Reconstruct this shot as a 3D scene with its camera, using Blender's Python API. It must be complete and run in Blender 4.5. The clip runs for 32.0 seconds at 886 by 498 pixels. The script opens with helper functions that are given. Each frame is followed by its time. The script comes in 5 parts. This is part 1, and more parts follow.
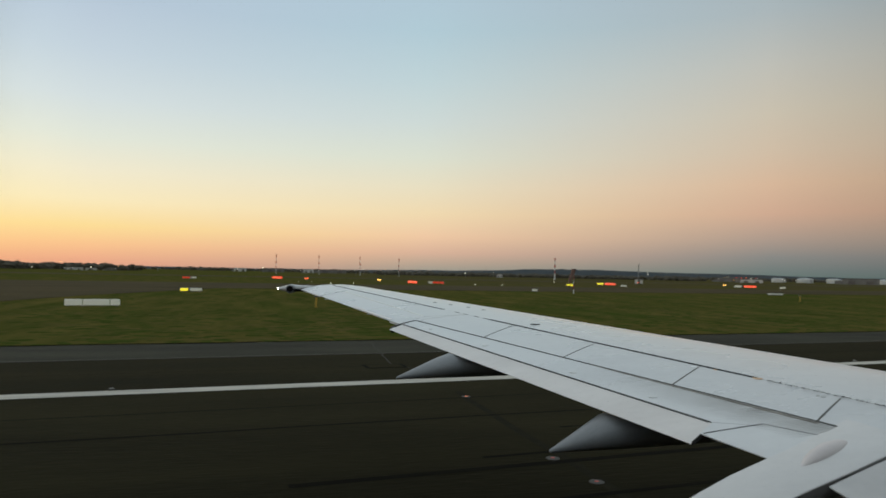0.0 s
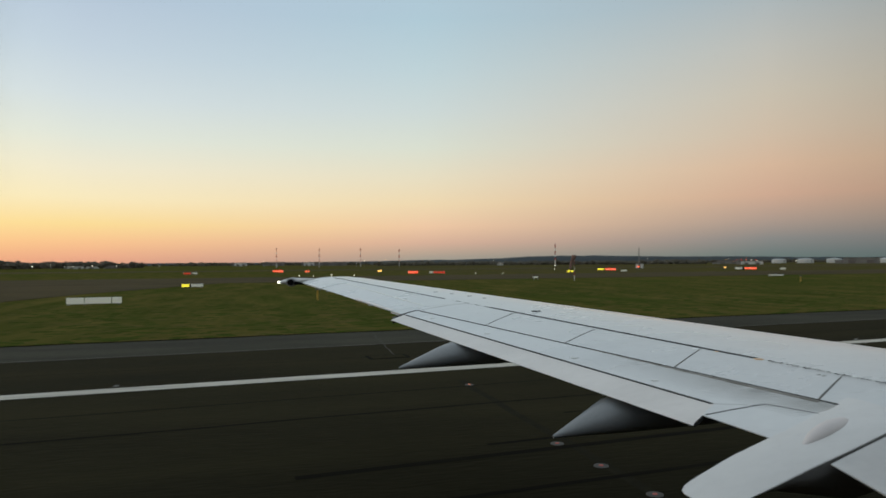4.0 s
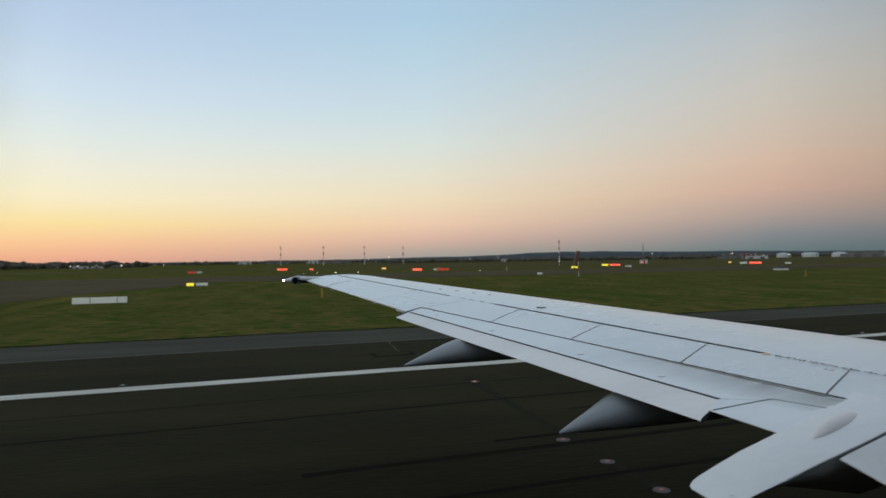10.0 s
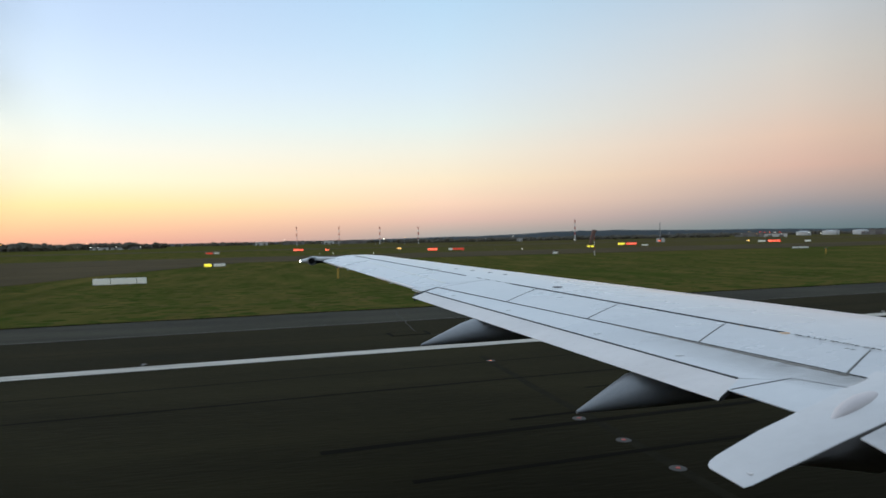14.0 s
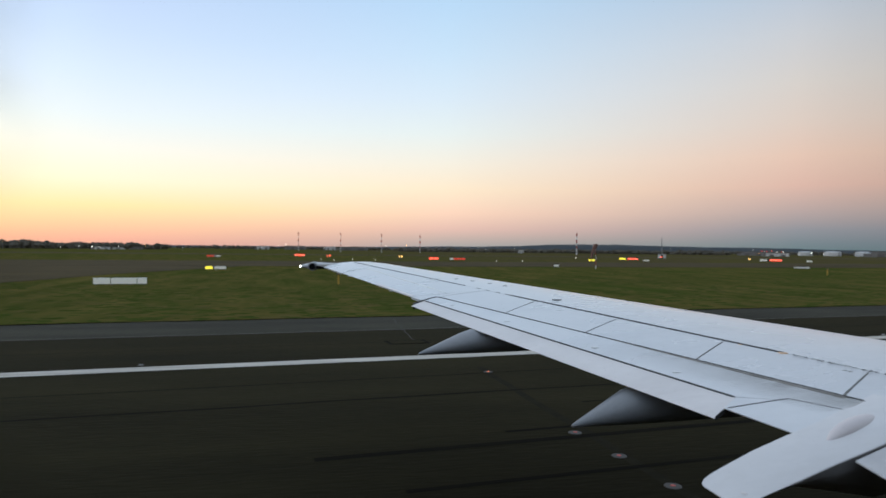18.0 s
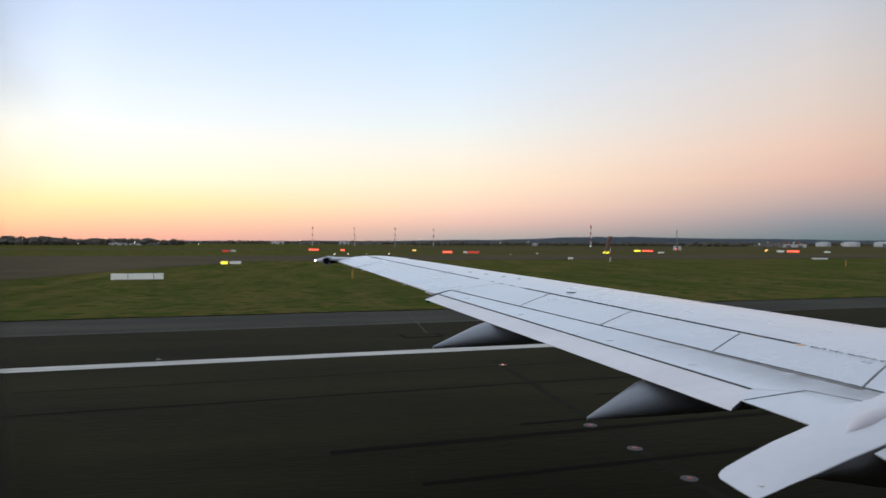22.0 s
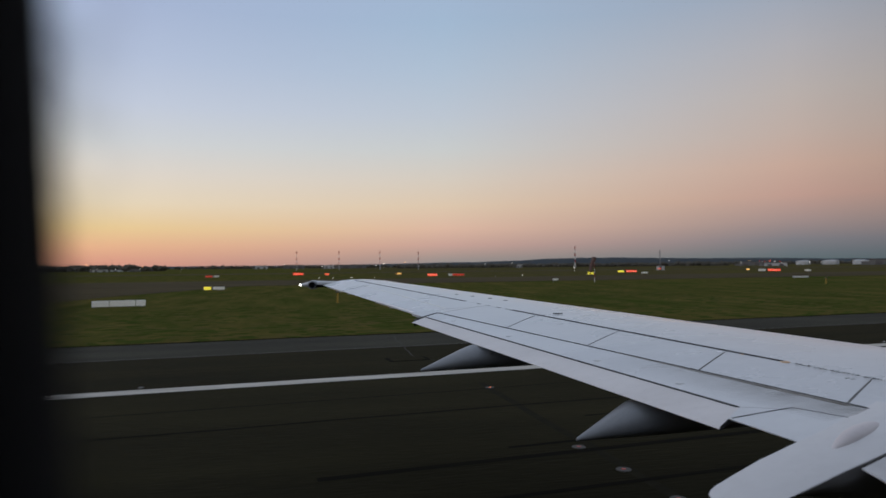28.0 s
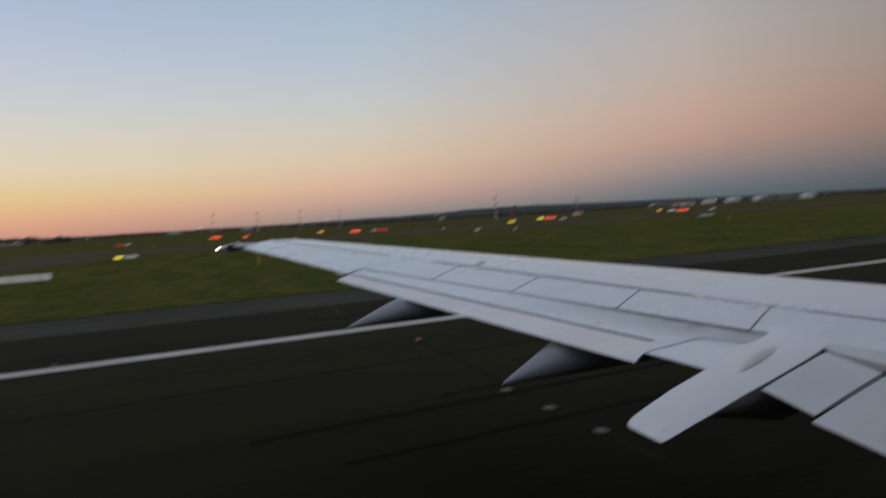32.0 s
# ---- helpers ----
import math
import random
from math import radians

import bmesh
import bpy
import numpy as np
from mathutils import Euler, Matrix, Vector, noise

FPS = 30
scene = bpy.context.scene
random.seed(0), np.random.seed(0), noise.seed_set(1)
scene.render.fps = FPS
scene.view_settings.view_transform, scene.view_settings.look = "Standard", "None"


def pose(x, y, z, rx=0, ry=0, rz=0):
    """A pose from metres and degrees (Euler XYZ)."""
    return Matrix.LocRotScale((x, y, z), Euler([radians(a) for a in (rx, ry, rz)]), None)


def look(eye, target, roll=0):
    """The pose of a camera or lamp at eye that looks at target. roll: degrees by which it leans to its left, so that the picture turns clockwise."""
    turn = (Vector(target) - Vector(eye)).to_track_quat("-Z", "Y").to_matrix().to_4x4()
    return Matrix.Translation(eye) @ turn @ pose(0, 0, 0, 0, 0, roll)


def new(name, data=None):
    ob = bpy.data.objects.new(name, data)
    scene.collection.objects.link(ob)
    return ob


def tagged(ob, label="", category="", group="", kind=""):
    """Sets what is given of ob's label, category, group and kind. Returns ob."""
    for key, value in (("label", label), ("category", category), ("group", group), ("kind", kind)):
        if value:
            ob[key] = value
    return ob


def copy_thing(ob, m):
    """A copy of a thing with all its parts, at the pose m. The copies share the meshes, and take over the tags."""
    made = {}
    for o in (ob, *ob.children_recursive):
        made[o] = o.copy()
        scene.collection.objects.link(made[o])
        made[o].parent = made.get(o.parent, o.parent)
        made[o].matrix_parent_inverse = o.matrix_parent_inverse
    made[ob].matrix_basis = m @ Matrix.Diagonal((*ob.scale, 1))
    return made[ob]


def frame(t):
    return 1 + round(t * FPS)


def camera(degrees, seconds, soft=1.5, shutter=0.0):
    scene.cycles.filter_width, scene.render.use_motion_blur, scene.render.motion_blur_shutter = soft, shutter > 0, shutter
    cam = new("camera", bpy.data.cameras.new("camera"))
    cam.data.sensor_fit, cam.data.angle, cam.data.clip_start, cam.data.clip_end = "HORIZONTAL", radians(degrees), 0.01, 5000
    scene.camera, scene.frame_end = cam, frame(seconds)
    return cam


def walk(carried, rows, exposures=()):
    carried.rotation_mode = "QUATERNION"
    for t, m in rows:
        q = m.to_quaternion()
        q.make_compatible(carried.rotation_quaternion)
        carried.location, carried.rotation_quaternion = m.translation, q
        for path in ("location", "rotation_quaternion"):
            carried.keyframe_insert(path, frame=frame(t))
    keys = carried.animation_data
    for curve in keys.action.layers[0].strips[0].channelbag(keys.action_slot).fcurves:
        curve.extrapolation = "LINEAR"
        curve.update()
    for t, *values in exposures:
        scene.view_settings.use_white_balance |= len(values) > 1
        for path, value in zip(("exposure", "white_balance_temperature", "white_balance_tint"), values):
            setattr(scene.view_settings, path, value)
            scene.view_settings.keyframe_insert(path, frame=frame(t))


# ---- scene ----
cam = camera(68.0, 32.0, soft=1.5, shutter=0.5)
cam.data.dof.use_dof, cam.data.dof.focus_distance, cam.data.dof.aperture_fstop = True, 8.0, 1.6
PATH = [
    (0, (0.005, -0.019, 3.593), (0.506, 1.916, 3.668), 1.13),
    (0.5, (0.005, -0.019, 3.593), (0.502, 1.918, 3.649), 1.20),
    (1, (0.006, -0.020, 3.593), (0.504, 1.916, 3.639), 0.64),
    (1.5, (0.006, -0.021, 3.593), (0.503, 1.916, 3.634), 0.38),
    (2, (0.005, -0.020, 3.593), (0.500, 1.917, 3.621), -0.17),
    (2.5, (0.005, -0.021, 3.593), (0.511, 1.913, 3.642), -0.27),
    (4.5, (0.009, -0.030, 3.591), (0.506, 1.906, 3.626), -0.44),
    (5, (0.007, -0.027, 3.591), (0.502, 1.911, 3.615), -0.54),
    (5.5, (0.008, -0.028, 3.591), (0.515, 1.906, 3.629), -0.40),
    (6, (0.008, -0.027, 3.591), (0.508, 1.910, 3.612), -0.98),
    (6.5, (0.007, -0.026, 3.591), (0.513, 1.908, 3.620), -1.09),
    (7, (0.008, -0.029, 3.590), (0.527, 1.902, 3.629), -0.59),
    (7.5, (0.007, -0.026, 3.592), (0.522, 1.907, 3.614), -0.64),
    (8, (0.007, -0.024, 3.592), (0.518, 1.909, 3.626), -0.17),
    (8.5, (0.005, -0.023, 3.592), (0.513, 1.912, 3.626), -0.22),
    (9, (0.007, -0.025, 3.592), (0.509, 1.911, 3.615), -0.59),
    (9.5, (0.006, -0.022, 3.592), (0.502, 1.916, 3.618), -0.59),
    (10, (0.002, -0.020, 3.592), (0.492, 1.919, 3.626), -0.82),
    (10.5, (0.005, -0.019, 3.592), (0.496, 1.919, 3.604), -1.14),
    (11, (0.003, -0.018, 3.592), (0.481, 1.924, 3.607), -1.50),
    (11.5, (0.002, -0.016, 3.593), (0.475, 1.927, 3.604), -1.43),
    (12, (0.007, -0.021, 3.592), (0.475, 1.923, 3.592), -0.97),
    (12.5, (0.004, -0.019, 3.593), (0.466, 1.926, 3.585), -0.65),
    (13, (0.003, -0.018, 3.593), (0.456, 1.930, 3.581), -0.62),
    (13.5, (0.001, -0.014, 3.594), (0.441, 1.937, 3.576), -0.86),
    (14, (-0.002, -0.008, 3.595), (0.442, 1.942, 3.568), -1.12),
    (14.5, (-0.003, -0.008, 3.595), (0.446, 1.941, 3.578), -0.81),
    (16.5, (0.001, -0.015, 3.594), (0.449, 1.934, 3.588), 0.14),
    (17, (0.002, -0.018, 3.594), (0.445, 1.932, 3.585), 0.21),
    (17.5, (0.005, -0.022, 3.593), (0.445, 1.929, 3.589), 0.44),
    (18, (0.004, -0.018, 3.594), (0.444, 1.932, 3.596), 0.63),
    (18.5, (0.004, -0.018, 3.594), (0.440, 1.933, 3.602), 0.87),
    (19, (0.001, -0.014, 3.594), (0.428, 1.940, 3.615), 0.91),
    (19.5, (0.004, -0.015, 3.594), (0.433, 1.938, 3.640), 1.75),
    (20, (0.002, -0.017, 3.593), (0.432, 1.936, 3.623), 1.58),
    (20.5, (0.005, -0.021, 3.593), (0.430, 1.933, 3.610), 1.45),
    (21, (-0.004, -0.016, 3.593), (0.403, 1.942, 3.599), 0.96),
    (21.5, (-0.004, -0.017, 3.594), (0.392, 1.943, 3.594), 0.85),
    (22, (0.003, -0.020, 3.593), (0.403, 1.940, 3.575), 0.19),
    (22.5, (0.002, -0.015, 3.594), (0.428, 1.939, 3.579), 0.14),
    (23, (0.003, -0.017, 3.593), (0.436, 1.935, 3.595), 0.47),
    (23.5, (0.002, -0.016, 3.594), (0.436, 1.937, 3.587), 0.48),
    (24, (0.001, -0.015, 3.594), (0.445, 1.935, 3.576), 0.33),
    (24.5, (0.003, -0.017, 3.592), (0.444, 1.934, 3.567), 0.13),
    (25, (0.003, -0.021, 3.593), (0.431, 1.933, 3.566), 0.67),
    (25.5, (0.004, -0.021, 3.593), (0.438, 1.931, 3.571), 0.91),
    (27.5, (-0.017, -0.033, 3.592), (0.388, 1.926, 3.584), -1.20),
    (28, (-0.018, -0.034, 3.592), (0.427, 1.915, 3.643), -0.51),
    (28.5, (-0.013, -0.039, 3.591), (0.441, 1.909, 3.622), -0.57),
    (28.9, (-0.017, -0.033, 3.592), (0.418, 1.919, 3.604), -1.24),
    (28.967, (-0.018, -0.032, 3.592), (0.414, 1.921, 3.582), -1.38),
    (29, (-0.018, -0.032, 3.592), (0.413, 1.921, 3.594), -1.41),
    (29.033, (-0.018, -0.032, 3.592), (0.414, 1.921, 3.606), -1.45),
    (29.1, (-0.017, -0.032, 3.592), (0.418, 1.920, 3.622), -1.57),
    (29.2, (-0.016, -0.032, 3.592), (0.424, 1.919, 3.598), -1.75),
    (29.5, (-0.011, -0.031, 3.591), (0.445, 1.917, 3.592), -2.21),
    (30, (0.005, -0.026, 3.592), (0.484, 1.916, 3.583), -2.67),
    (30.5, (-0.007, -0.026, 3.591), (0.489, 1.912, 3.583), -2.38),
    (31, (-0.010, -0.023, 3.591), (0.536, 1.901, 3.575), -2.51),
    (31.5, (-0.009, -0.026, 3.591), (0.591, 1.882, 3.570), -2.46),
    (31.6, (-0.009, -0.026, 3.591), (0.594, 1.881, 3.566), -2.50),
    (31.7, (-0.009, -0.026, 3.591), (0.604, 1.877, 3.555), -2.64),
    (31.8, (-0.009, -0.026, 3.591), (0.622, 1.870, 3.534), -2.89),
    (31.9, (-0.008, -0.026, 3.591), (0.638, 1.864, 3.515), -3.12),
    (31.967, (-0.008, -0.026, 3.591), (0.635, 1.860, 3.481), -3.30),
    (32, (-0.008, -0.026, 3.591), (0.656, 1.858, 3.494), -3.36),
]
EXPOSURES = [(0, 0.0, 7350, -5), (2, 0.0, 7350, -5), (6, -0.02, 6980, -4), (9, 0.0, 6620, -4), (11, 0.06, 6450, -4), (13, 0.20, 6330, -3), (15, 0.28, 6310, -1),
             (18, 0.28, 6320, 1), (20, 0.28, 6430, 4), (22, 0.34, 6460, 5), (23, 0.20, 6480, 5), (24, 0.04, 6500, 6), (25, -0.02, 6530, 6), (28, -0.28, 6520, 7), (30, -0.32, 6580, 6), (32, -0.35, 6600, 5)]
walk(cam, [(t, look(eye, target, roll)) for t, eye, target, roll in PATH], EXPOSURES)

# ---- world: the sky after sunset, brightest behind the wing tip ----
def lin(r, g, b):
    """A colour given as 0 to 255 display values, as linear light."""
    return tuple(((c / 255 + 0.055) / 1.055) ** 2.4 if c > 10 else c / 255 / 12.92 for c in (r, g, b)) + (1.0,)


def wire(tree, a, b):
    tree.links.new(a, b)


def ramp(tree, factor, stops):
    node = tree.nodes.new("ShaderNodeValToRGB")
    node.color_ramp.interpolation = "LINEAR"
    els = node.color_ramp.elements
    while len(els) < len(stops):
        els.new(0.5)
    for el, (p, c) in zip(els, stops):
        el.position, el.color = p, c
    wire(tree, factor, node.inputs[0])
    return node.outputs[0]


def maths(tree, op, a, b=0.0, c=0.0, clamp=False):
    node = tree.nodes.new("ShaderNodeMath")
    node.operation, node.use_clamp = op, clamp
    for k, v in enumerate((a, b, c)):
        if isinstance(v, (int, float)):
            node.inputs[k].default_value = v
        else:
            wire(tree, v, node.inputs[k])
    return node.outputs[0]


SUN_AZ = -62.0      # degrees from abeam, towards the tail
world = bpy.data.worlds.new("dusk_sky")
scene.world = world
world.use_nodes = True
wt = world.node_tree
wt.nodes.clear()
coord = wt.nodes.new("ShaderNodeTexCoord")
sep = wt.nodes.new("ShaderNodeSeparateXYZ")
wire(wt, coord.outputs["Generated"], sep.inputs[0])
height = maths(wt, "MULTIPLY", sep.outputs[2], 2.0, clamp=True)
flat = maths(wt, "SQRT", maths(wt, "ADD", maths(wt, "MULTIPLY", sep.outputs[0], sep.outputs[0]),
                               maths(wt, "MULTIPLY", sep.outputs[1], sep.outputs[1])))
toward = maths(wt, "ADD", maths(wt, "MULTIPLY", sep.outputs[0], math.sin(radians(SUN_AZ))),
               maths(wt, "MULTIPLY", sep.outputs[1], math.cos(radians(SUN_AZ))))
toward = maths(wt, "DIVIDE", toward, maths(wt, "MAXIMUM", flat, 0.05))
# the way round from the sunset (0) to the dark side of the sky (1)
away = maths(wt, "SUBTRACT", 0.5, maths(wt, "MULTIPLY", toward, 0.5))
# heights of the colour stops, in degrees above the horizon
LEVELS = (0.0, 0.8, 1.8, 3.2, 5.2, 7.5, 10.0, 13.0, 16.5, 20.5, 25.0, 30.0)
BANDS = [
    (0.00, ((244, 172, 126), (250, 186, 132), (252, 204, 145), (252, 220, 168), (252, 234, 195), (251, 241, 216), (245, 241, 234),
            (226, 232, 244), (206, 220, 244), (188, 208, 242), (186, 205, 240), (203, 213, 237))),
    (0.165, ((227, 161, 147), (238, 175, 153), (246, 193, 158), (248, 216, 165), (246, 228, 204), (238, 228, 221), (223, 225, 232),
             (209, 217, 239), (194, 206, 236), (181, 195, 230), (178, 194, 231), (201, 211, 236))),
    (0.37, ((151, 152, 154), (181, 163, 159), (215, 176, 168), (237, 197, 179), (239, 214, 191), (231, 219, 209), (218, 220, 223),
            (205, 214, 230), (191, 208, 231), (177, 200, 229), (176, 195, 228), (203, 213, 236))),
    (0.6125, ((100, 118, 123), (111, 124, 133), (131, 134, 145), (168, 149, 152), (204, 165, 157), (213, 178, 166), (207, 185, 178),
              (201, 189, 187), (190, 187, 195), (170, 179, 199), (163, 175, 202), (191, 200, 224))),
    (0.76, ((80, 94, 101), (86, 97, 108), (100, 103, 113), (120, 114, 118), (149, 123, 120), (160, 135, 127), (161, 143, 138),
            (156, 146, 145), (145, 143, 150), (127, 135, 152), (127, 137, 160), (157, 167, 190))),
    (1.00, ((74, 88, 104), (78, 92, 108), (84, 97, 113), (92, 102, 118), (102, 108, 124), (110, 116, 130), (118, 124, 138),
            (122, 130, 146), (126, 136, 154), (132, 142, 162), (144, 154, 174), (176, 186, 205))),
]


def mixed(tree, factor, a, b):
    node = tree.nodes.new("ShaderNodeMix")
    node.data_type = "RGBA"
    wire(tree, factor, node.inputs[0])
    for k, v in ((6, a), (7, b)):
        if isinstance(v, tuple):
            node.inputs[k].default_value = v
        else:
            wire(tree, v, node.inputs[k])
    return node.outputs[2]


glow = None
for (place, colours), last in zip(BANDS, [None] + BANDS[:-1]):
    band = ramp(wt, height, [(min(1.0, 2.0 * math.sin(radians(e))), lin(*c)) for e, c in zip(LEVELS, colours)])
    if glow is None:
        glow = band
    else:
        part_way = maths(wt, "DIVIDE", maths(wt, "SUBTRACT", away, last[0]), place - last[0], clamp=True)
        glow = mixed(wt, part_way, glow, band)
nishita = wt.nodes.new("ShaderNodeTexSky")
nishita.sky_type, nishita.sun_disc = "NISHITA", False
nishita.sun_elevation, nishita.sun_rotation = radians(0.3), radians(SUN_AZ)
bg_sky = wt.nodes.new("ShaderNodeBackground")
bg_sky.inputs[1].default_value = 0.05
wire(wt, nishita.outputs[0], bg_sky.inputs[0])
bg_glow = wt.nodes.new("ShaderNodeBackground")
bg_glow.inputs[1].default_value = 0.97
wire(wt, glow, bg_glow.inputs[0])
both = wt.nodes.new("ShaderNodeAddShader")
wire(wt, bg_sky.outputs[0], both.inputs[0])
wire(wt, bg_glow.outputs[0], both.inputs[1])
wire(wt, both.outputs[0], wt.nodes.new("ShaderNodeOutputWorld").inputs[0])


# ---- materials ----
def material(name, base, rough=0.6, metal=0.0, second=None, scale=(1, 1, 1), size=4.0, fine=60.0, bump=0.0, spread_=(0.35, 0.65), emit=0.0, spec=0.5, vary=0.0):
    """A surface with a slow stain between two colours, a fine grain and a fine relief, in metres."""
    m = bpy.data.materials.new(name)
    m.use_nodes = True
    t = m.node_tree
    b = t.nodes["Principled BSDF"]
    b.inputs["Roughness"].default_value = rough
    b.inputs["Metallic"].default_value = metal
    b.inputs["Specular IOR Level"].default_value = spec
    base = tuple(base) + (1.0,)
    if second is None:
        b.inputs["Base Color"].default_value = base
    else:
        geo = t.nodes.new("ShaderNodeNewGeometry")
        mp = t.nodes.new("ShaderNodeMapping")
        mp.inputs["Scale"].default_value = scale
        wire(t, geo.outputs["Position"], mp.inputs[0])
        slow = t.nodes.new("ShaderNodeTexNoise")
        slow.inputs["Scale"].default_value = 1.0 / size
        slow.inputs["Detail"].default_value = 5.0
        wire(t, mp.outputs[0], slow.inputs["Vector"])
        fast = t.nodes.new("ShaderNodeTexNoise")
        fast.inputs["Scale"].default_value = fine
        fast.inputs["Detail"].default_value = 2.0
        wire(t, mp.outputs[0], fast.inputs["Vector"])
        both_ = maths(t, "ADD", maths(t, "MULTIPLY", slow.outputs["Fac"], 0.75), maths(t, "MULTIPLY", fast.outputs["Fac"], 0.25))
        colour = ramp(t, both_, [(spread_[0], base), (spread_[1], tuple(second) + (1.0,))])
        if vary:
            info = t.nodes.new("ShaderNodeObjectInfo")
            hsv = t.nodes.new("ShaderNodeHueSaturation")
            wire(t, maths(t, "ADD", maths(t, "MULTIPLY", info.outputs["Random"], vary), 1.0 - vary / 2), hsv.inputs["Value"])
            wire(t, colour, hsv.inputs["Color"])
            colour = hsv.outputs[0]
        wire(t, colour, b.inputs["Base Color"])
        wire(t, maths(t, "ADD", maths(t, "MULTIPLY", slow.outputs["Fac"], 0.25), rough - 0.12), b.inputs["Roughness"])
        if bump:
            bp = t.nodes.new("ShaderNodeBump")
            bp.inputs["Strength"].default_value = bump
            bp.inputs["Distance"].default_value = 0.02
            wire(t, fast.outputs["Fac"], bp.inputs["Height"])
            wire(t, bp.outputs[0], b.inputs["Normal"])
    if emit:
        b.inputs["Emission Color"].default_value = base
        b.inputs["Emission Strength"].default_value = emit
    return m


M = {}
M["wing"] = material("wing_paint", (0.615, 0.615, 0.615), 0.28, second=(0.70, 0.70, 0.695), scale=(0.7, 1.2, 1), size=1.1, fine=12, vary=0.05)
M["flap"] = material("flap_paint", (0.62, 0.575, 0.545), 0.36, second=(0.735, 0.69, 0.66), scale=(0.7, 1.3, 1), size=0.7, fine=14, spread_=(0.30, 0.66), vary=0.04)
M["blister"] = material("blister_paint", (0.64, 0.575, 0.56), 0.5, second=(0.70, 0.64, 0.62), size=0.3, fine=20)
M["rub"] = material("worn_strip", (0.21, 0.195, 0.17), 0.6, second=(0.36, 0.34, 0.31), size=0.25, fine=25)
M["fairing"] = material("fairing_paint", (0.185, 0.195, 0.205), 0.36, second=(0.24, 0.25, 0.26), scale=(0.6, 2, 1), size=0.7, fine=35)
M["gap"] = material("seal_dark", (0.02, 0.02, 0.022), 0.7, second=(0.035, 0.033, 0.03), size=0.3)
M["bay"] = material("primer_grey", (0.10, 0.10, 0.10), 0.7, second=(0.16, 0.15, 0.13), size=0.4)
M["gate"] = material("gate_paint", (0.60, 0.580, 0.565), 0.36, second=(0.70, 0.68, 0.665), scale=(0.7, 1.3, 1), size=0.7, fine=14, spread_=(0.30, 0.66))
# inboard paint dimmed: the root's shade and lens falloff are in the colour
M["inboard"] = material("inboard_flap_dimmed", (0.47, 0.455, 0.445), 0.42, second=(0.56, 0.54, 0.525), size=0.6, fine=14, vary=0.05)
# greyer than the gate paint: part of the underside's shade is in this colour
M["keel"] = material("fairing_underside_shaded", (0.40, 0.385, 0.375), 0.5, second=(0.46, 0.44, 0.43), size=0.5)
M["cover"] = material("cover_plate", (0.27, 0.27, 0.28), 0.45, second=(0.34, 0.34, 0.35), size=0.1)
M["black"] = material("black_paint", (0.006, 0.006, 0.006), 0.9, spec=0.1)
M["orange"] = material("orange_paint", (0.62, 0.36, 0.19), 0.6, second=(0.70, 0.52, 0.36), size=0.05)
M["cabin"] = material("cabin_plastic", (0.035, 0.035, 0.037), 0.6, second=(0.05, 0.048, 0.045), size=0.2)
# unseen hull, darkened to hold back light bounced onto the wing root
M["hull"] = material("fuselage_low_bounce", (0.06, 0.06, 0.065), 0.6, second=(0.08, 0.08, 0.085), size=1.5)
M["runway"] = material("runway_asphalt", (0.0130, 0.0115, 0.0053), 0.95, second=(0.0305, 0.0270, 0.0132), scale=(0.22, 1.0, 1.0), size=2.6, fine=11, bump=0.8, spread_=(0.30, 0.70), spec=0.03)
M["shoulder"] = material("shoulder_asphalt", (0.027, 0.0265, 0.0190), 0.95, second=(0.054, 0.0525, 0.0385), scale=(0.3, 1, 1), size=2.2, fine=9, bump=0.8, spread_=(0.36, 0.64), spec=0.08)
M["taxi"] = material("taxiway_asphalt", (0.050, 0.039, 0.0185), 0.95, second=(0.078, 0.061, 0.030), scale=(0.4, 1, 1), size=9, fine=3, bump=0.3, spec=0.03)
M["grass"] = material("grass_turf", (0.041, 0.056, 0.0115), 0.95, second=(0.130, 0.104, 0.032), scale=(1, 0.2, 1), size=2.6, fine=2.2, bump=0.9, spread_=(0.30, 0.70), spec=0.0)
M["turf_rim"] = material("dark_turf_rim", (0.008, 0.008, 0.005), 0.95, second=(0.02, 0.018, 0.01), size=0.8, fine=6, spec=0.0)
M["blade"] = material("grass_blade", (0.045, 0.055, 0.012), 0.9, second=(0.11, 0.09, 0.03), size=2, spec=0.1)
M["white"] = material("white_line_paint", (0.36, 0.335, 0.29), 0.85, second=(0.58, 0.545, 0.475), scale=(0.15, 2, 1), size=0.8, fine=9, spec=0.3)
M["worn"] = material("worn_line_paint", (0.12, 0.115, 0.105), 0.8, second=(0.45, 0.44, 0.42), scale=(0.12, 2.2, 1), size=0.9, fine=9, spec=0.3)
M["yellow"] = material("yellow_line_paint", (0.42, 0.27, 0.05), 0.8, second=(0.55, 0.36, 0.08), size=0.6, fine=9, spec=0.3)
M["streak"] = material("pale_dust", (0.050, 0.048, 0.044), 0.9, second=(0.085, 0.080, 0.072), size=0.7, fine=9)
M["rubber"] = material("tyre_rubber", (0.0028, 0.0027, 0.0016), 0.95, second=(0.0080, 0.0074, 0.0042), scale=(0.1, 2, 1), size=0.5, fine=12, spec=0.04)
M["board"] = material("white_board", (0.80, 0.80, 0.76), 0.6, second=(0.86, 0.86, 0.83), size=0.8)
M["post"] = material("galvanised_post", (0.28, 0.29, 0.30), 0.5, 0.6, second=(0.36, 0.36, 0.37), size=0.3)
M["lit_red"] = material("lit_red_panel", (1.0, 0.045, 0.016), 0.5, emit=0.85)
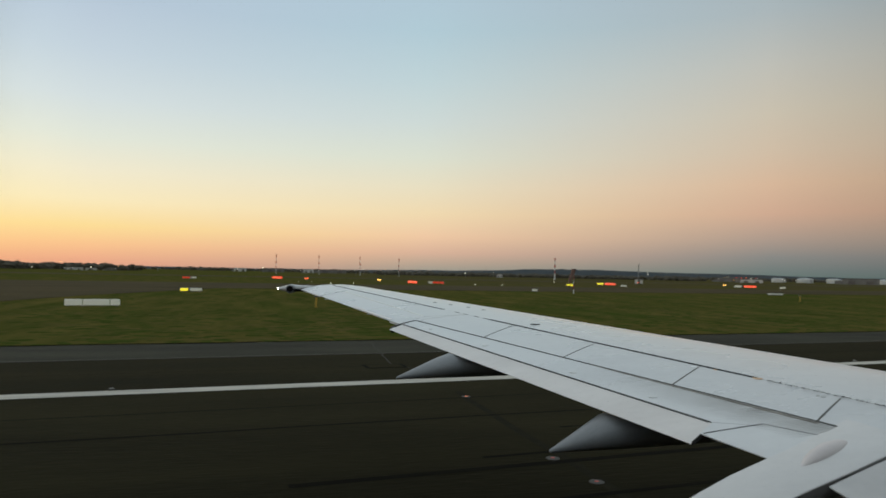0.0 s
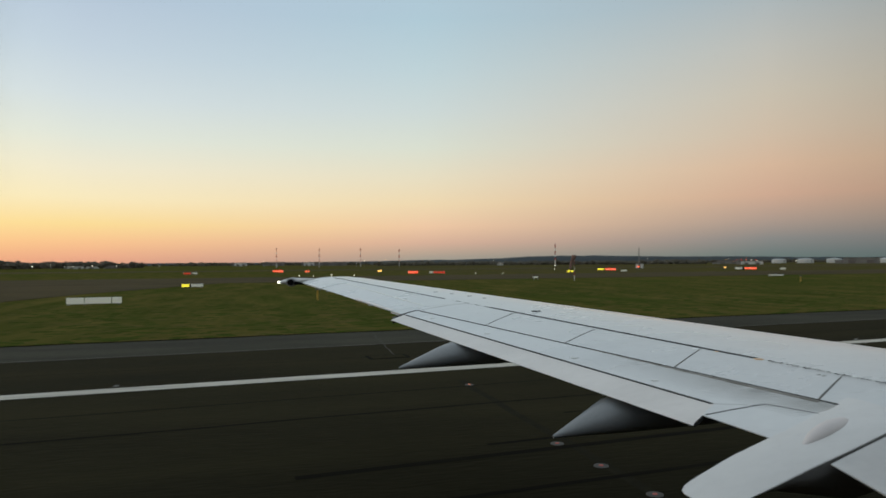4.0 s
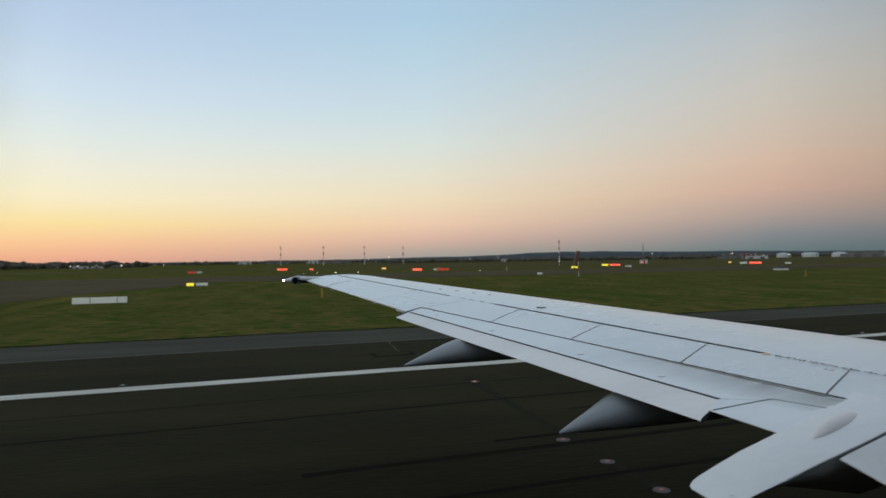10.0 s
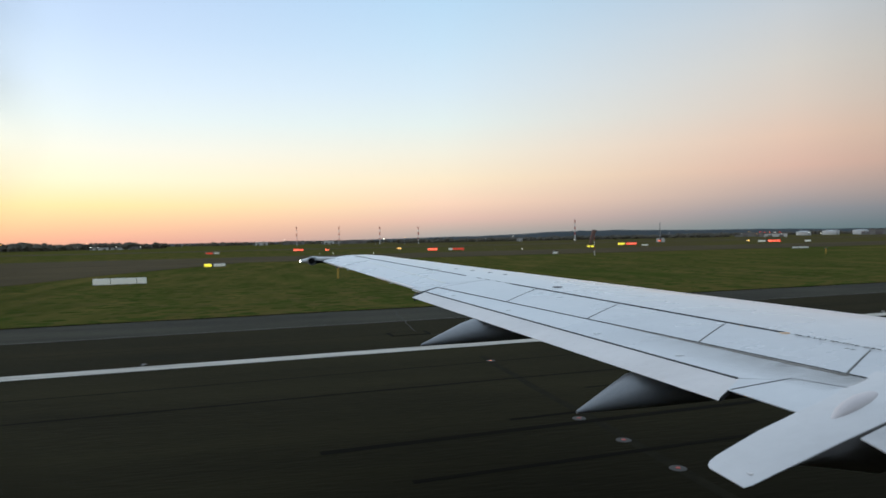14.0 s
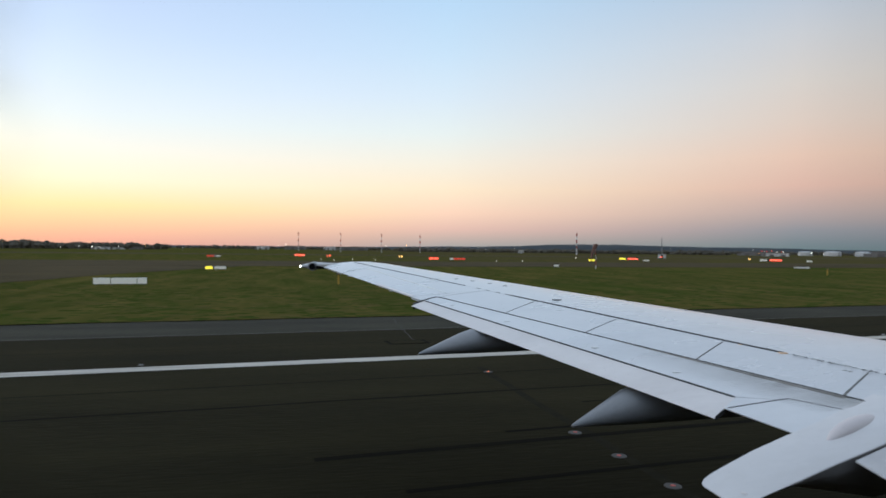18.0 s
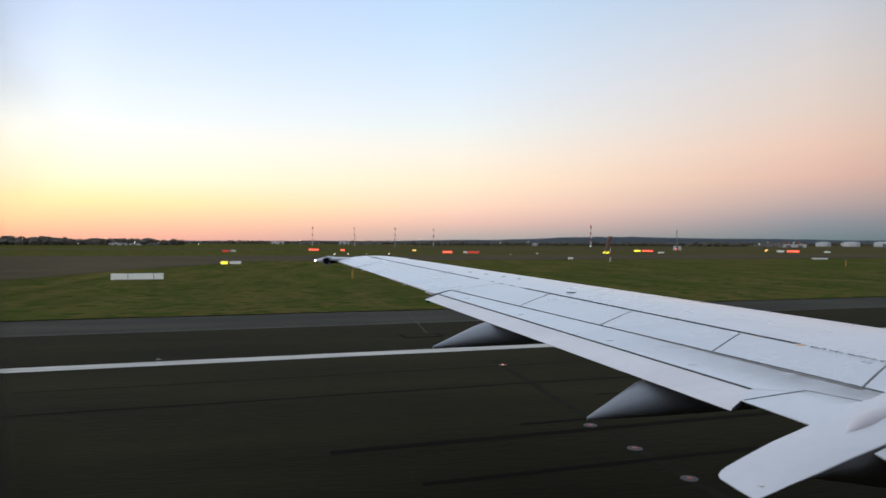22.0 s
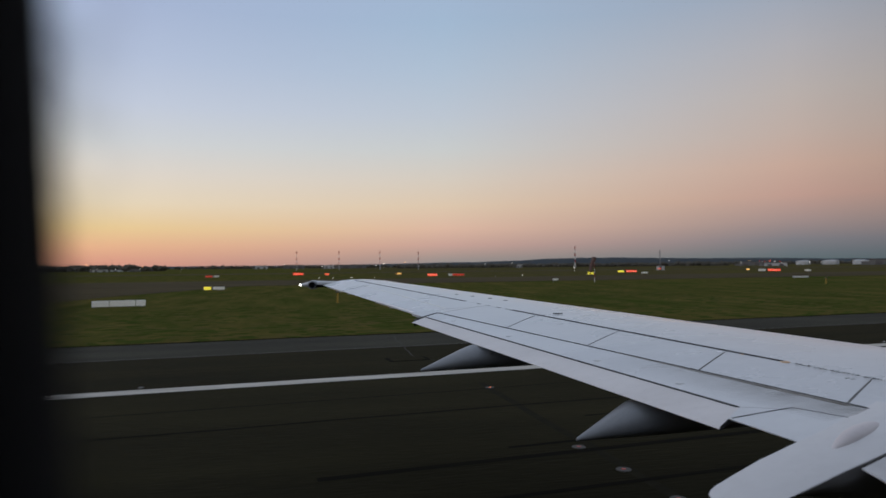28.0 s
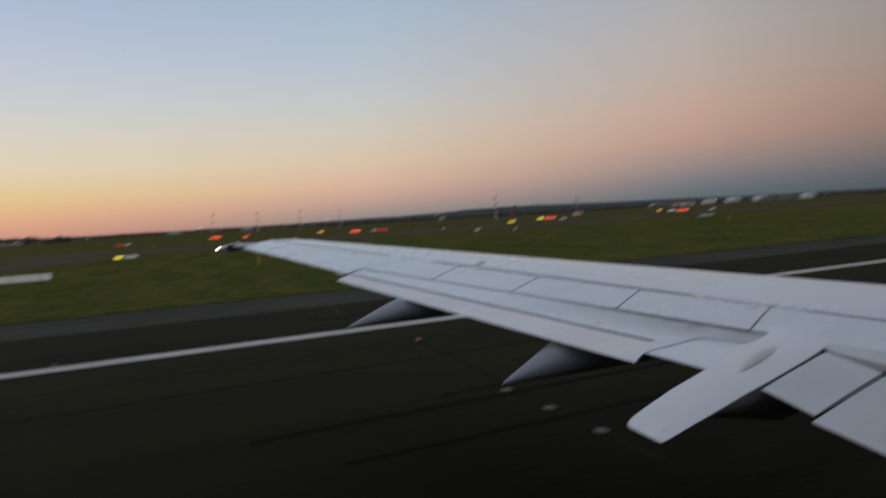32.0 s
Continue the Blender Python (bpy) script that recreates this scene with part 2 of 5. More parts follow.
M["dim_red"] = material("dim_red_panel", (0.75, 0.06, 0.03), 0.5, emit=0.35)
M["crack"] = material("crack_filler", (0.011, 0.010, 0.006), 0.9, second=(0.020, 0.018, 0.011), size=0.3)
M["lit_legend"] = material("lit_pale_legend", (1.0, 0.24, 0.15), 0.5, emit=1.6)
M["faint"] = material("faint_dust", (0.0112, 0.0102, 0.0055), 0.95, second=(0.0195, 0.0178, 0.0105), size=0.4, fine=6, spec=0.04)
M["lit_yellow"] = material("lit_yellow_panel", (0.95, 0.78, 0.06), 0.5, emit=0.95)
M["lit_pale"] = material("lit_pale_panel", (0.80, 0.80, 0.74), 0.5, emit=0.10)
M["lit_white"] = material("lit_white_panel", (0.95, 0.93, 0.85), 0.5, emit=1.0)
M["lamp_white"] = material("lamp_white", (1.0, 0.93, 0.8), 0.4, emit=5.0)
M["lamp_amber"] = material("lamp_amber", (1.0, 0.50, 0.12), 0.4, emit=2.6)
M["lamp_orange"] = material("lamp_orange", (0.9, 0.2, 0.06), 0.4, emit=0.5)
M["lamp_red"] = material("lamp_red", (1.0, 0.13, 0.05), 0.4, emit=2.4)
M["lamp_blue"] = material("lamp_blue", (0.25, 0.3, 1.0), 0.4, emit=4.0)
M["nav_light"] = material("nav_light", (1.0, 0.95, 0.9), 0.3, emit=9.0)
M["red_paint"] = material("red_mast_paint", (0.36, 0.05, 0.04), 0.6, second=(0.42, 0.08, 0.06), size=0.8)
M["white_paint"] = material("white_mast_paint", (0.72, 0.71, 0.7), 0.6, second=(0.8, 0.79, 0.78), size=0.8)
M["sock"] = material("windsock_cloth", (0.15, 0.085, 0.075), 0.9, second=(0.22, 0.13, 0.11), size=0.6)
# tree colour lightened so that distance haze is part of it
M["wood_far"] = material("far_wood", (0.082, 0.074, 0.058), 0.95, second=(0.130, 0.118, 0.092), size=12, fine=0.5, spec=0.05)
M["hill"] = material("far_hill", (0.030, 0.042, 0.050), 0.95, second=(0.050, 0.060, 0.066), size=120, fine=0.04, spec=0.1)
M["shed"] = material("shed_cladding", (0.14, 0.135, 0.13), 0.7, second=(0.22, 0.21, 0.2), size=6)
M["shed_white"] = material("white_cladding", (0.52, 0.53, 0.53), 0.6, second=(0.66, 0.66, 0.65), size=6)
M["roof"] = material("shed_roof", (0.10, 0.09, 0.09), 0.7, second=(0.15, 0.13, 0.12), size=5)
M["window_dark"] = material("dark_window", (0.03, 0.035, 0.045), 0.15)


# rubber laid down by landing tyres darkens the middle of the runway in long streaks
rt = M["runway"].node_tree
rb = rt.nodes["Principled BSDF"]
worn_colour = rb.inputs["Base Color"].links[0].from_socket
rgeo = rt.nodes.new("ShaderNodeNewGeometry")
rsep = rt.nodes.new("ShaderNodeSeparateXYZ")
wire(rt, rgeo.outputs["Position"], rsep.inputs[0])
across = maths(rt, "SUBTRACT", rsep.outputs[1], maths(rt, "MULTIPLY", rsep.outputs[0], 0.10))
stretch = rt.nodes.new("ShaderNodeCombineXYZ")
wire(rt, maths(rt, "MULTIPLY", rsep.outputs[0], 0.03), stretch.inputs[0])
wire(rt, maths(rt, "MULTIPLY", across, 1.1), stretch.inputs[1])
lanes = rt.nodes.new("ShaderNodeTexNoise")
lanes.inputs["Scale"].default_value, lanes.inputs["Detail"].default_value = 1.0, 4.0
wire(rt, stretch.outputs[0], lanes.inputs["Vector"])
laid = rt.nodes.new("ShaderNodeMapRange")
laid.interpolation_type = "SMOOTHSTEP"
laid.inputs["From Min"].default_value, laid.inputs["From Max"].default_value = 17.5, 7.5
wire(rt, maths(rt, "ADD", across, maths(rt, "MULTIPLY", lanes.outputs["Fac"], 5.0)), laid.inputs["Value"])
deposit = maths(rt, "MULTIPLY", laid.outputs[0], maths(rt, "ADD", maths(rt, "MULTIPLY", lanes.outputs["Fac"], 0.9), 0.18), clamp=True)
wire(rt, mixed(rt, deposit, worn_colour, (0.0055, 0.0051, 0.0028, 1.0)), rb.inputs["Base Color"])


# straw-coloured turf beside the pavement, greener further out
tt = M["grass"].node_tree
tb = tt.nodes["Principled BSDF"]
turf_colour = tb.inputs["Base Color"].links[0].from_socket
tgeo = tt.nodes.new("ShaderNodeNewGeometry")
tsep = tt.nodes.new("ShaderNodeSeparateXYZ")
wire(tt, tgeo.outputs["Position"], tsep.inputs[0])
out_from = maths(tt, "SUBTRACT", tsep.outputs[1], maths(tt, "MULTIPLY", tsep.outputs[0], 0.10))
patches = tt.nodes.new("ShaderNodeTexNoise")
patches.inputs["Scale"].default_value, patches.inputs["Detail"].default_value = 0.07, 6.0
spots = tt.nodes.new("ShaderNodeMapping")
spots.inputs["Scale"].default_value = (1.0, 0.35, 1.0)
wire(tt, tgeo.outputs["Position"], spots.inputs[0])
wire(tt, spots.outputs[0], patches.inputs["Vector"])
dry = tt.nodes.new("ShaderNodeMapRange")
dry.interpolation_type = "SMOOTHSTEP"
dry.inputs["From Min"].default_value, dry.inputs["From Max"].default_value = 44.0, 33.0
wire(tt, maths(tt, "ADD", out_from, maths(tt, "MULTIPLY", maths(tt, "SUBTRACT", patches.outputs["Fac"], 0.5), 40.0)), dry.inputs["Value"])
straw = mixed(tt, maths(tt, "MULTIPLY", dry.outputs[0], 0.4), turf_colour, (0.115, 0.086, 0.028, 1.0))
lush = maths(tt, "MULTIPLY", maths(tt, "SUBTRACT", patches.outputs["Fac"], 0.52, clamp=True), 3.0, clamp=True)
green = mixed(tt, lush, straw, (0.036, 0.068, 0.011, 1.0))
# worn brown ground far out, between the taxiways
worn_out = tt.nodes.new("ShaderNodeMapRange")
worn_out.interpolation_type = "SMOOTHSTEP"
worn_out.inputs["From Min"].default_value, worn_out.inputs["From Max"].default_value = 150.0, 210.0
wire(tt, out_from, worn_out.inputs["Value"])
ahead = maths(tt, "DIVIDE", maths(tt, "ADD", tsep.outputs[0], 10.0), 120.0, clamp=True)
bare = maths(tt, "MULTIPLY", maths(tt, "MULTIPLY", worn_out.outputs[0], ahead), maths(tt, "MULTIPLY", maths(tt, "SUBTRACT", patches.outputs["Fac"], 0.30, clamp=True), 2.6), clamp=True)
wire(tt, mixed(tt, bare, green, (0.085, 0.066, 0.036, 1.0)), tb.inputs["Base Color"])


# ---- small builders ----
def mesh_of(bm, mat, smooth=False):
    me = bpy.data.meshes.new("m")
    bmesh.ops.recalc_face_normals(bm, faces=bm.faces[:])
    bm.to_mesh(me)
    bm.free()
    me.materials.append(mat)
    if smooth:
        me.polygons.foreach_set("use_smooth", [True] * len(me.polygons))
        me.set_sharp_from_angle(angle=radians(40))
    return me


def part(name, bm, mat, parent, label="", smooth=False):
    """One mesh object under a thing, in the thing's own space."""
    ob = new(name, mesh_of(bm, mat, smooth))
    ob.parent = parent
    return tagged(ob, label)


def thing(name, label, category, at=(0, 0, 0), turn=0.0, group="", kind=""):
    ob = new(name)
    ob.matrix_basis = pose(*at, 0, 0, turn)
    return tagged(ob, label, category, group, kind)


def single(name, bm, mat, label, category, at=(0, 0, 0), turn=0.0, group="", kind="", smooth=False):
    ob = new(name, mesh_of(bm, mat, smooth))
    ob.matrix_basis = pose(*at, 0, 0, turn)
    return tagged(ob, label, category, group, kind)


def box(bm, lo, hi, bevel=0.0):
    vs = [bm.verts.new((x, y, z)) for x in (lo[0], hi[0]) for y in (lo[1], hi[1]) for z in (lo[2], hi[2])]
    fs = [bm.faces.new([vs[i] for i in q]) for q in ((0, 1, 3, 2), (4, 6, 7, 5), (0, 4, 5, 1), (2, 3, 7, 6), (0, 2, 6, 4), (1, 5, 7, 3))]
    if bevel:
        es = list({e for f in fs for e in f.edges})
        bmesh.ops.bevel(bm, geom=es, offset=bevel, segments=2, affect="EDGES", profile=0.5)
    return bm


def boxed(lo, hi, bevel=0.0):
    return box(bmesh.new(), lo, hi, bevel)


def tube(bm, rings, n=12, cap=True):
    """A loft round rings of (centre, half width, half height, axis) with the axis one of 'x', 'y', 'z'."""
    loops = []
    for (cx, cy, cz), a, b, axis in rings:
        loop = []
        for k in range(n):
            c, s = math.cos(2 * math.pi * k / n), math.sin(2 * math.pi * k / n)
            off = {"x": (0, a * c, b * s), "y": (a * c, 0, b * s), "z": (a * c, b * s, 0)}[axis]
            loop.append(bm.verts.new((cx + off[0], cy + off[1], cz + off[2])))
        loops.append(loop)
    for p, q in zip(loops, loops[1:]):
        for k in range(n):
            bm.faces.new((p[k], p[(k + 1) % n], q[(k + 1) % n], q[k]))
    if cap:
        bm.faces.new(loops[0])
        bm.faces.new(loops[-1][::-1])
    return bm


def pole(r0, r1, z0, z1, n=10, x=0.0, y=0.0):
    return tube(bmesh.new(), [((x, y, z0), r0, r0, "z"), ((x, y, z1), r1, r1, "z")], n)


def sheet(corners, z, depth=0.0):
    """A flat slab over a polygon of the plan."""
    bm = bmesh.new()
    top = [bm.verts.new((x, y, z)) for x, y in corners]
    bm.faces.new(top)
    if depth:
        low = [bm.verts.new((x, y, z - depth)) for x, y in corners]
        n = len(top)
        for k in range(n):
            bm.faces.new((top[k], low[k], low[(k + 1) % n], top[(k + 1) % n]))
    return bm


def stripe(points, width, z, bm=None):
    """A painted line along points of the plan."""
    bm = bm or bmesh.new()
    sides = []
    for k, (x, y) in enumerate(points):
        a, b = points[max(k - 1, 0)], points[min(k + 1, len(points) - 1)]
        dx, dy = b[0] - a[0], b[1] - a[1]
        d = math.hypot(dx, dy)
        nx, ny = -dy / d * width / 2, dx / d * width / 2
        sides.append((bm.verts.new((x + nx, y + ny, z)), bm.verts.new((x - nx, y - ny, z))))
    for p, q in zip(sides, sides[1:]):
        bm.faces.new((p[0], p[1], q[1], q[0]))
    return bm


# ---- ground, runway and taxiways ----
PAVE, PAINT = 0.03, 0.036
bm = bmesh.new()
rings = [0, 30, 80, 200, 500, 1200, 2600, 4900]
loops = []
for r in rings[1:]:
    loops.append([bm.verts.new((r * math.cos(2 * math.pi * k / 72), r * math.sin(2 * math.pi * k / 72), 0)) for k in range(72)])
hub = bm.verts.new((0, 0, 0))
for k in range(72):
    bm.faces.new((hub, loops[0][k], loops[0][(k + 1) % 72]))
for p, q in zip(loops, loops[1:]):
    for k in range(72):
        bm.faces.new((p[k], q[k], q[(k + 1) % 72], p[(k + 1) % 72]))
single("ground", bm, M["grass"], "flat airfield turf of short green and straw-coloured grass", "grass", kind="structure")

# the runway lies a little askew to the aircraft's axis
SKEW = math.atan(0.10)


def on_runway(x, y):
    """A place given along and across the runway, on the plan."""
    c, q = math.cos(SKEW), math.sin(SKEW)
    return c * x - q * (y - 20.7), 20.9 + q * x + c * (y - 20.7)


def along(x0, x1, y, step=40):
    n = max(1, int((x1 - x0) / step))
    return [on_runway(x0 + (x1 - x0) * k / n, y) for k in range(n + 1)]


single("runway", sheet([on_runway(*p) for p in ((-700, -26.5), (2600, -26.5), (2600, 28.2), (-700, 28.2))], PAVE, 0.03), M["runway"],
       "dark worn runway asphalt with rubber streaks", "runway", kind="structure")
single("runway_shoulder", sheet([on_runway(*p) for p in ((-26, 28.2), (2600, 28.2), (2600, 33.6), (-26, 33.6))], PAVE, 0.03), M["shoulder"],
       "paler grey asphalt shoulder beside the runway", "pavement", kind="structure")
single("taxiway_exit", sheet([on_runway(-26, 28.2), on_runway(-28, 33.6), (-31, 58), (-26, 73), (-22.5, 91), (-17, 108), (-10, 131.5), (-40, 129.5), (-72, 127), (-70, 90), (-74, 60), on_runway(-84, 40), on_runway(-102, 28.2)], PAVE, 0.03),
       M["taxi"], "brown-grey taxiway asphalt leaving the runway", "taxiway", kind="structure")
single("taxiway_parallel", sheet([(-900, 61), (-10, 132.2), (2600, 341), (2600, 446), (60, 192), (20, 188), (-40, 182), (-140, 172), (-900, 96)], PAVE, 0.03), M["taxi"],
       "broad brown-grey parallel taxiway across the grass", "taxiway", kind="structure")
single("runway_far", sheet([(-900, 262), (2600, 612), (2600, 660), (-900, 310)], PAVE, 0.03), M["taxi"],
       "second grey runway far across the grass", "runway", kind="structure")

single("turf_edge", stripe([on_runway(x, 33.62 + 0.05 * math.sin(x * 0.7) + 0.04 * math.sin(x * 2.3)) for x in range(-24, 400, 1)], 0.30, PAVE + 0.014), M["turf_rim"], "dark strip where the turf meets the pavement", "turf edge", kind="structure")
single("edge_line", stripe(along(-26, 1400, 20.7), 0.72, PAINT), M["white"], "white painted runway edge line", "road marking", kind="structure")
single("edge_line_opposite", stripe(along(-400, 1400, -22.4), 0.95, PAINT), M["white"], "white painted runway edge line", "road marking", kind="structure")
single("touchdown_bar", stripe(along(-70, -27, 11.6), 2.2, PAINT), M["worn"], "wide worn white touchdown bar with tyre marks", "road marking", kind="structure")

# lead-off lines of the exit behind the tail
arc = [(-26.0, 22.1), (-28.5, 22.7), (-30.4, 23.9), (-31.4, 25.4), (-31.2, 27.0), (-30.0, 29.0)]
for off in (0.0, 0.32):
    single("lead_off_line", stripe([(x + off * 0.5, y + off) for x, y in arc] + [(-40 + off, 45 + off), (-45 + off, 70)], 0.15, PAINT), M["yellow"],
           "yellow painted lead-off line", "road marking", group="yellow lead-off lines", kind="structure")
for a, b in (((-31, 27), (-25.6, 30.3)), ((-50, 33), (-31.2, 33.2)), ((-52, 41), (-36.5, 41.2)), ((-58, 34), (-57, 55)), ((-57, 55), (-47, 100))):
    single("taxi_line", stripe([a, b], 0.3, PAINT), M["yellow"], "yellow painted taxiway line", "road marking", group="yellow taxiway lines", kind="structure")

# the entry taxiway where the roll began
single("taxiway_entry", sheet([(-215, 28.2), (-120, 28.2), (-135, 60), (-140, 138), (-190, 138), (-195, 60)], PAVE, 0.03), M["runway"],
       "dark entry taxiway joining the runway", "taxiway", kind="structure")
for y in (33.0, 33.8):
    single("holding_line", stripe([(-196, y), (-140, y)], 0.18, PAINT), M["yellow"], "double yellow holding line", "road marking", group="yellow holding lines", kind="structure")
for x in (-188, -176, -164, -152):
    single("chevron_stripe", stripe([(x, 34.6), (x + 4, 41)], 1.0, PAINT), M["yellow"], "broad yellow painted stripe", "road marking", group="broad yellow stripes", kind="structure")

for y, w in ((28.22, 0.12), (24.4, 0.06)):
    single("paving_seam", stripe([on_runway(x, y + 0.02 * math.sin(x * 0.9)) for x in range(-24, 300, 2)], w, PAVE + 0.002), M["streak"] if y > 26 else M["rubber"], "thin paving seam along the runway", "pavement seam",
           group="paving seams", kind="structure")
rng = random.Random(4)
for y, x0, x1, w in ((11.75, 3.2, 240, 0.12), (11.0, -0.6, 240, 0.20), (9.2, 0.5, 200, 0.14), (13.6, 6, 180, 0.09), (16.8, -90, -30, 0.15), (15.2, -22, 9, 0.10), (17.6, -30, 40, 0.07)):
    pts = [on_runway(x0 + (x1 - x0) * k / 14, y + rng.uniform(-0.05, 0.05)) for k in range(15)]
    single("tyre_streak", stripe(pts, w, PAVE + 0.004), M["rubber"], "black rubber streak left by landing tyres", "tyre mark", group="rubber streaks", kind="structure")
for a, b in (((5.75, 7.5), (5.5, 19.3)), ((-27.2, 6.0), (-27.4, 24.6)), ((60.0, 9.0), (58.9, 26.0))):
    pts = [(a[0] + (b[0] - a[0]) * k / 8 + rng.uniform(-0.05, 0.05), a[1] + (b[1] - a[1]) * k / 8) for k in range(9)]
    single("cable_slot", stripe(pts, 0.22, PAVE + 0.003), M["faint"], "faint dusty cable slot across the runway", "pavement seam",
           group="pale seams", kind="structure")
for x0, y0, x1, y1, w in ((4.95, 33.3, 4.55, 25.6, 0.05), (4.55, 25.6, 5.6, 23.0, 0.04), (24.0, 35.2, 23.6, 27.0, 0.07), (43.0, 36.6, 42.5, 28.2, 0.07)):
    pts = [(x0 + (x1 - x0) * k / 10 + rng.uniform(-0.06, 0.06), y0 + (y1 - y0) * k / 10) for k in range(11)]
    single("paving_crack", stripe(pts, w, PAVE + 0.005), M["crack"], "dark filled crack across the shoulder", "pavement crack", group="paving cracks", kind="structure")


def inset_light(x, y, lamp=None):
    t = thing("inset_runway_light", "round pale metal inset light in the runway", "runway light", (x, y, PAVE), group="inset runway lights")
    part("rim", tube(bmesh.new(), [((0, 0, -0.02), 0.15, 0.15, "z"), ((0, 0, 0.010), 0.13, 0.13, "z"), ((0, 0, 0.012), 0.09, 0.09, "z")], 16), M["streak"], t)
    part("lens", tube(bmesh.new(), [((0, 0, 0.0), 0.055, 0.055, "z"), ((0, 0, 0.02), 0.035, 0.035, "z")], 10), lamp or M["red_paint"], t)
    return t


def edge_light(x, y):
    t = thing("runway_edge_light", "small flush white runway edge light", "runway light", (x, y, PAVE), group="runway edge lights")
    part("rim", tube(bmesh.new(), [((0, 0, -0.02), 0.11, 0.11, "z"), ((0, 0, 0.012), 0.10, 0.10, "z")], 14), M["streak"], t)
    part("dome", tube(bmesh.new(), [((0, 0, 0.0), 0.08, 0.08, "z"), ((0, 0, 0.03), 0.07, 0.07, "z"), ((0, 0, 0.04), 0.04, 0.04, "z")], 12), M["worn"], t)
    return t


for x, y in ((5.41, 11.98), (5.56, 10.47), (5.66, 8.96), (-27.2, 11.7), (-27.1, 10.4), (-27.0, 9.05), (59.5, 16.2), (59.6, 14.8), (59.7, 13.4)):
    inset_light(x, y)
inset_light(5.56, 18.43, M["lamp_orange"])
for x in (-34.5, -4.4, 25.7, 56.0):
    edge_light(*on_runway(x, 21.35))

for x, y, turn in ((4.25, 24.9, 4.6), (-25.9, 23.6, 4.6), (34.5, 27.3, 4.6)):
    t = thing("drain_cover", "square metal drain cover set in the runway edge", "drain cover", (x, y, PAVE), turn, group="drain covers")
    part("frame", boxed((-0.8, -0.5, -0.02), (0.8, 0.5, 0.006)), M["rubber"], t)
    part("plate", boxed((-0.66, -0.38, -0.02), (0.66, 0.38, 0.012)), M["runway"], t)


# ---- the wing ----
def x_te(y):
    return 2.95 - 0.2475 * (y - 3.4)


def x_ref(y):
    return 1.91 + (13.11 - y) * 0.505


def x_edge(y):
    """The crest of the leading edge, rounded in at the tip."""
    if y <= 12.3:
        return 1.81 + (12.44 - y) * 0.4833
    for (ya, xa), (yb, xb) in (((12.3, 1.878), (12.75, 1.67)), ((12.75, 1.67), (13.03, 1.46)), ((13.03, 1.46), (13.15, 1.1))):
        if y <= yb:
            return xa + (xb - xa) * (y - ya) / (yb - ya)
    return 1.1


def x_back(y):
    """The fixed trailing edge outboard of the flap, rounded in at the tip."""
    if y <= 12.82:
        return 0.55 - 0.2667 * (y - 12.82)
    for (ya, xa), (yb, xb) in (((12.82, 0.55), (13.08, 0.78)), ((13.08, 0.78), (13.15, 1.0))):
        if y <= yb:
            return xa + (xb - xa) * (y - ya) / (yb - ya)
    return 1.0


def top(x, y):
    """The height of the upper skin."""
    c = x_ref(y) - x_te(y)
    s = min((x - x_te(y)) / c, 0.80)
    z = 2.47 + (y - 3.3) * 0.082 + c * (0.15 * s - 0.10 * s * s)
    k = c / 2.6
    u = x - (x_edge(y) - 0.38 * k)
    if u > 0:
        z -= 0.12 * u * u / k
    return z


def line_walk(y):
    return 4.31 - 0.3557 * (y - 4.09)


def line_spoiler(y):
    return 1.90 - 0.364 * (y - 8.74)


def line_slot(y):
    return 1.70 - 0.2996 * (y - 8.61)


def line_flap(y):
    return 1.49 - 0.2688 * (y - 8.48)


def line_hinge(y):
    return 1.28 - 0.2564 * (y - 12.0)


wing = thing("airliner_wing", "white-grey airliner wing with spoilers, flaps and fairings seen from the cabin", "aircraft wing")


def plate(name, corners, mat, label="", nu=10, nv=5, thick=0.03, lift=0.0, inset=0.008, parent=None, drop=0.0, ends=None, taper=False):
    """A skin panel over four corners of the plan (a, b along the span aft; d, c along the span forward), inset for the joint round it."""
    bm = bmesh.new()
    a, b, c, d = [Vector(p) for p in corners]
    grid, low = [], []
    for i in range(nu + 1):
        up, dn = [], []
        for j in range(nv + 1):
            u, v = i / nu, j / nv
            p = (a * (1 - u) + b * u) * (1 - v) + (d * (1 - u) + c * u) * v
            p = p + ((b - a).normalized() * ((inset if ends is None else ends) * (1 - 2 * u))) + ((d - a).normalized() * (inset * (1 - 2 * v)))
            z = top(p.x, p.y) + lift - drop * (1 - v)
            up.append(bm.verts.new((p.x, p.y, z)))
            dn.append(bm.verts.new((p.x, p.y, z - (thick * (0.15 + 0.85 * v) if taper else thick))))
        grid.append(up)
        low.append(dn)
    for i in range(nu):
        for j in range(nv):
            bm.faces.new((grid[i][j], grid[i + 1][j], grid[i + 1][j + 1], grid[i][j + 1]))
            bm.faces.new((low[i][j], low[i][j + 1], low[i + 1][j + 1], low[i + 1][j]))
    for i in range(nu):
        for j in (0, nv):
            bm.faces.new((grid[i][j], grid[i + 1][j], low[i + 1][j], low[i][j]))
    for j in range(nv):
        for i in (0, nu):
            bm.faces.new((grid[i][j], grid[i][j + 1], low[i][j + 1], low[i][j]))
    return part(name, bm, mat, parent or wing, label, smooth=True)


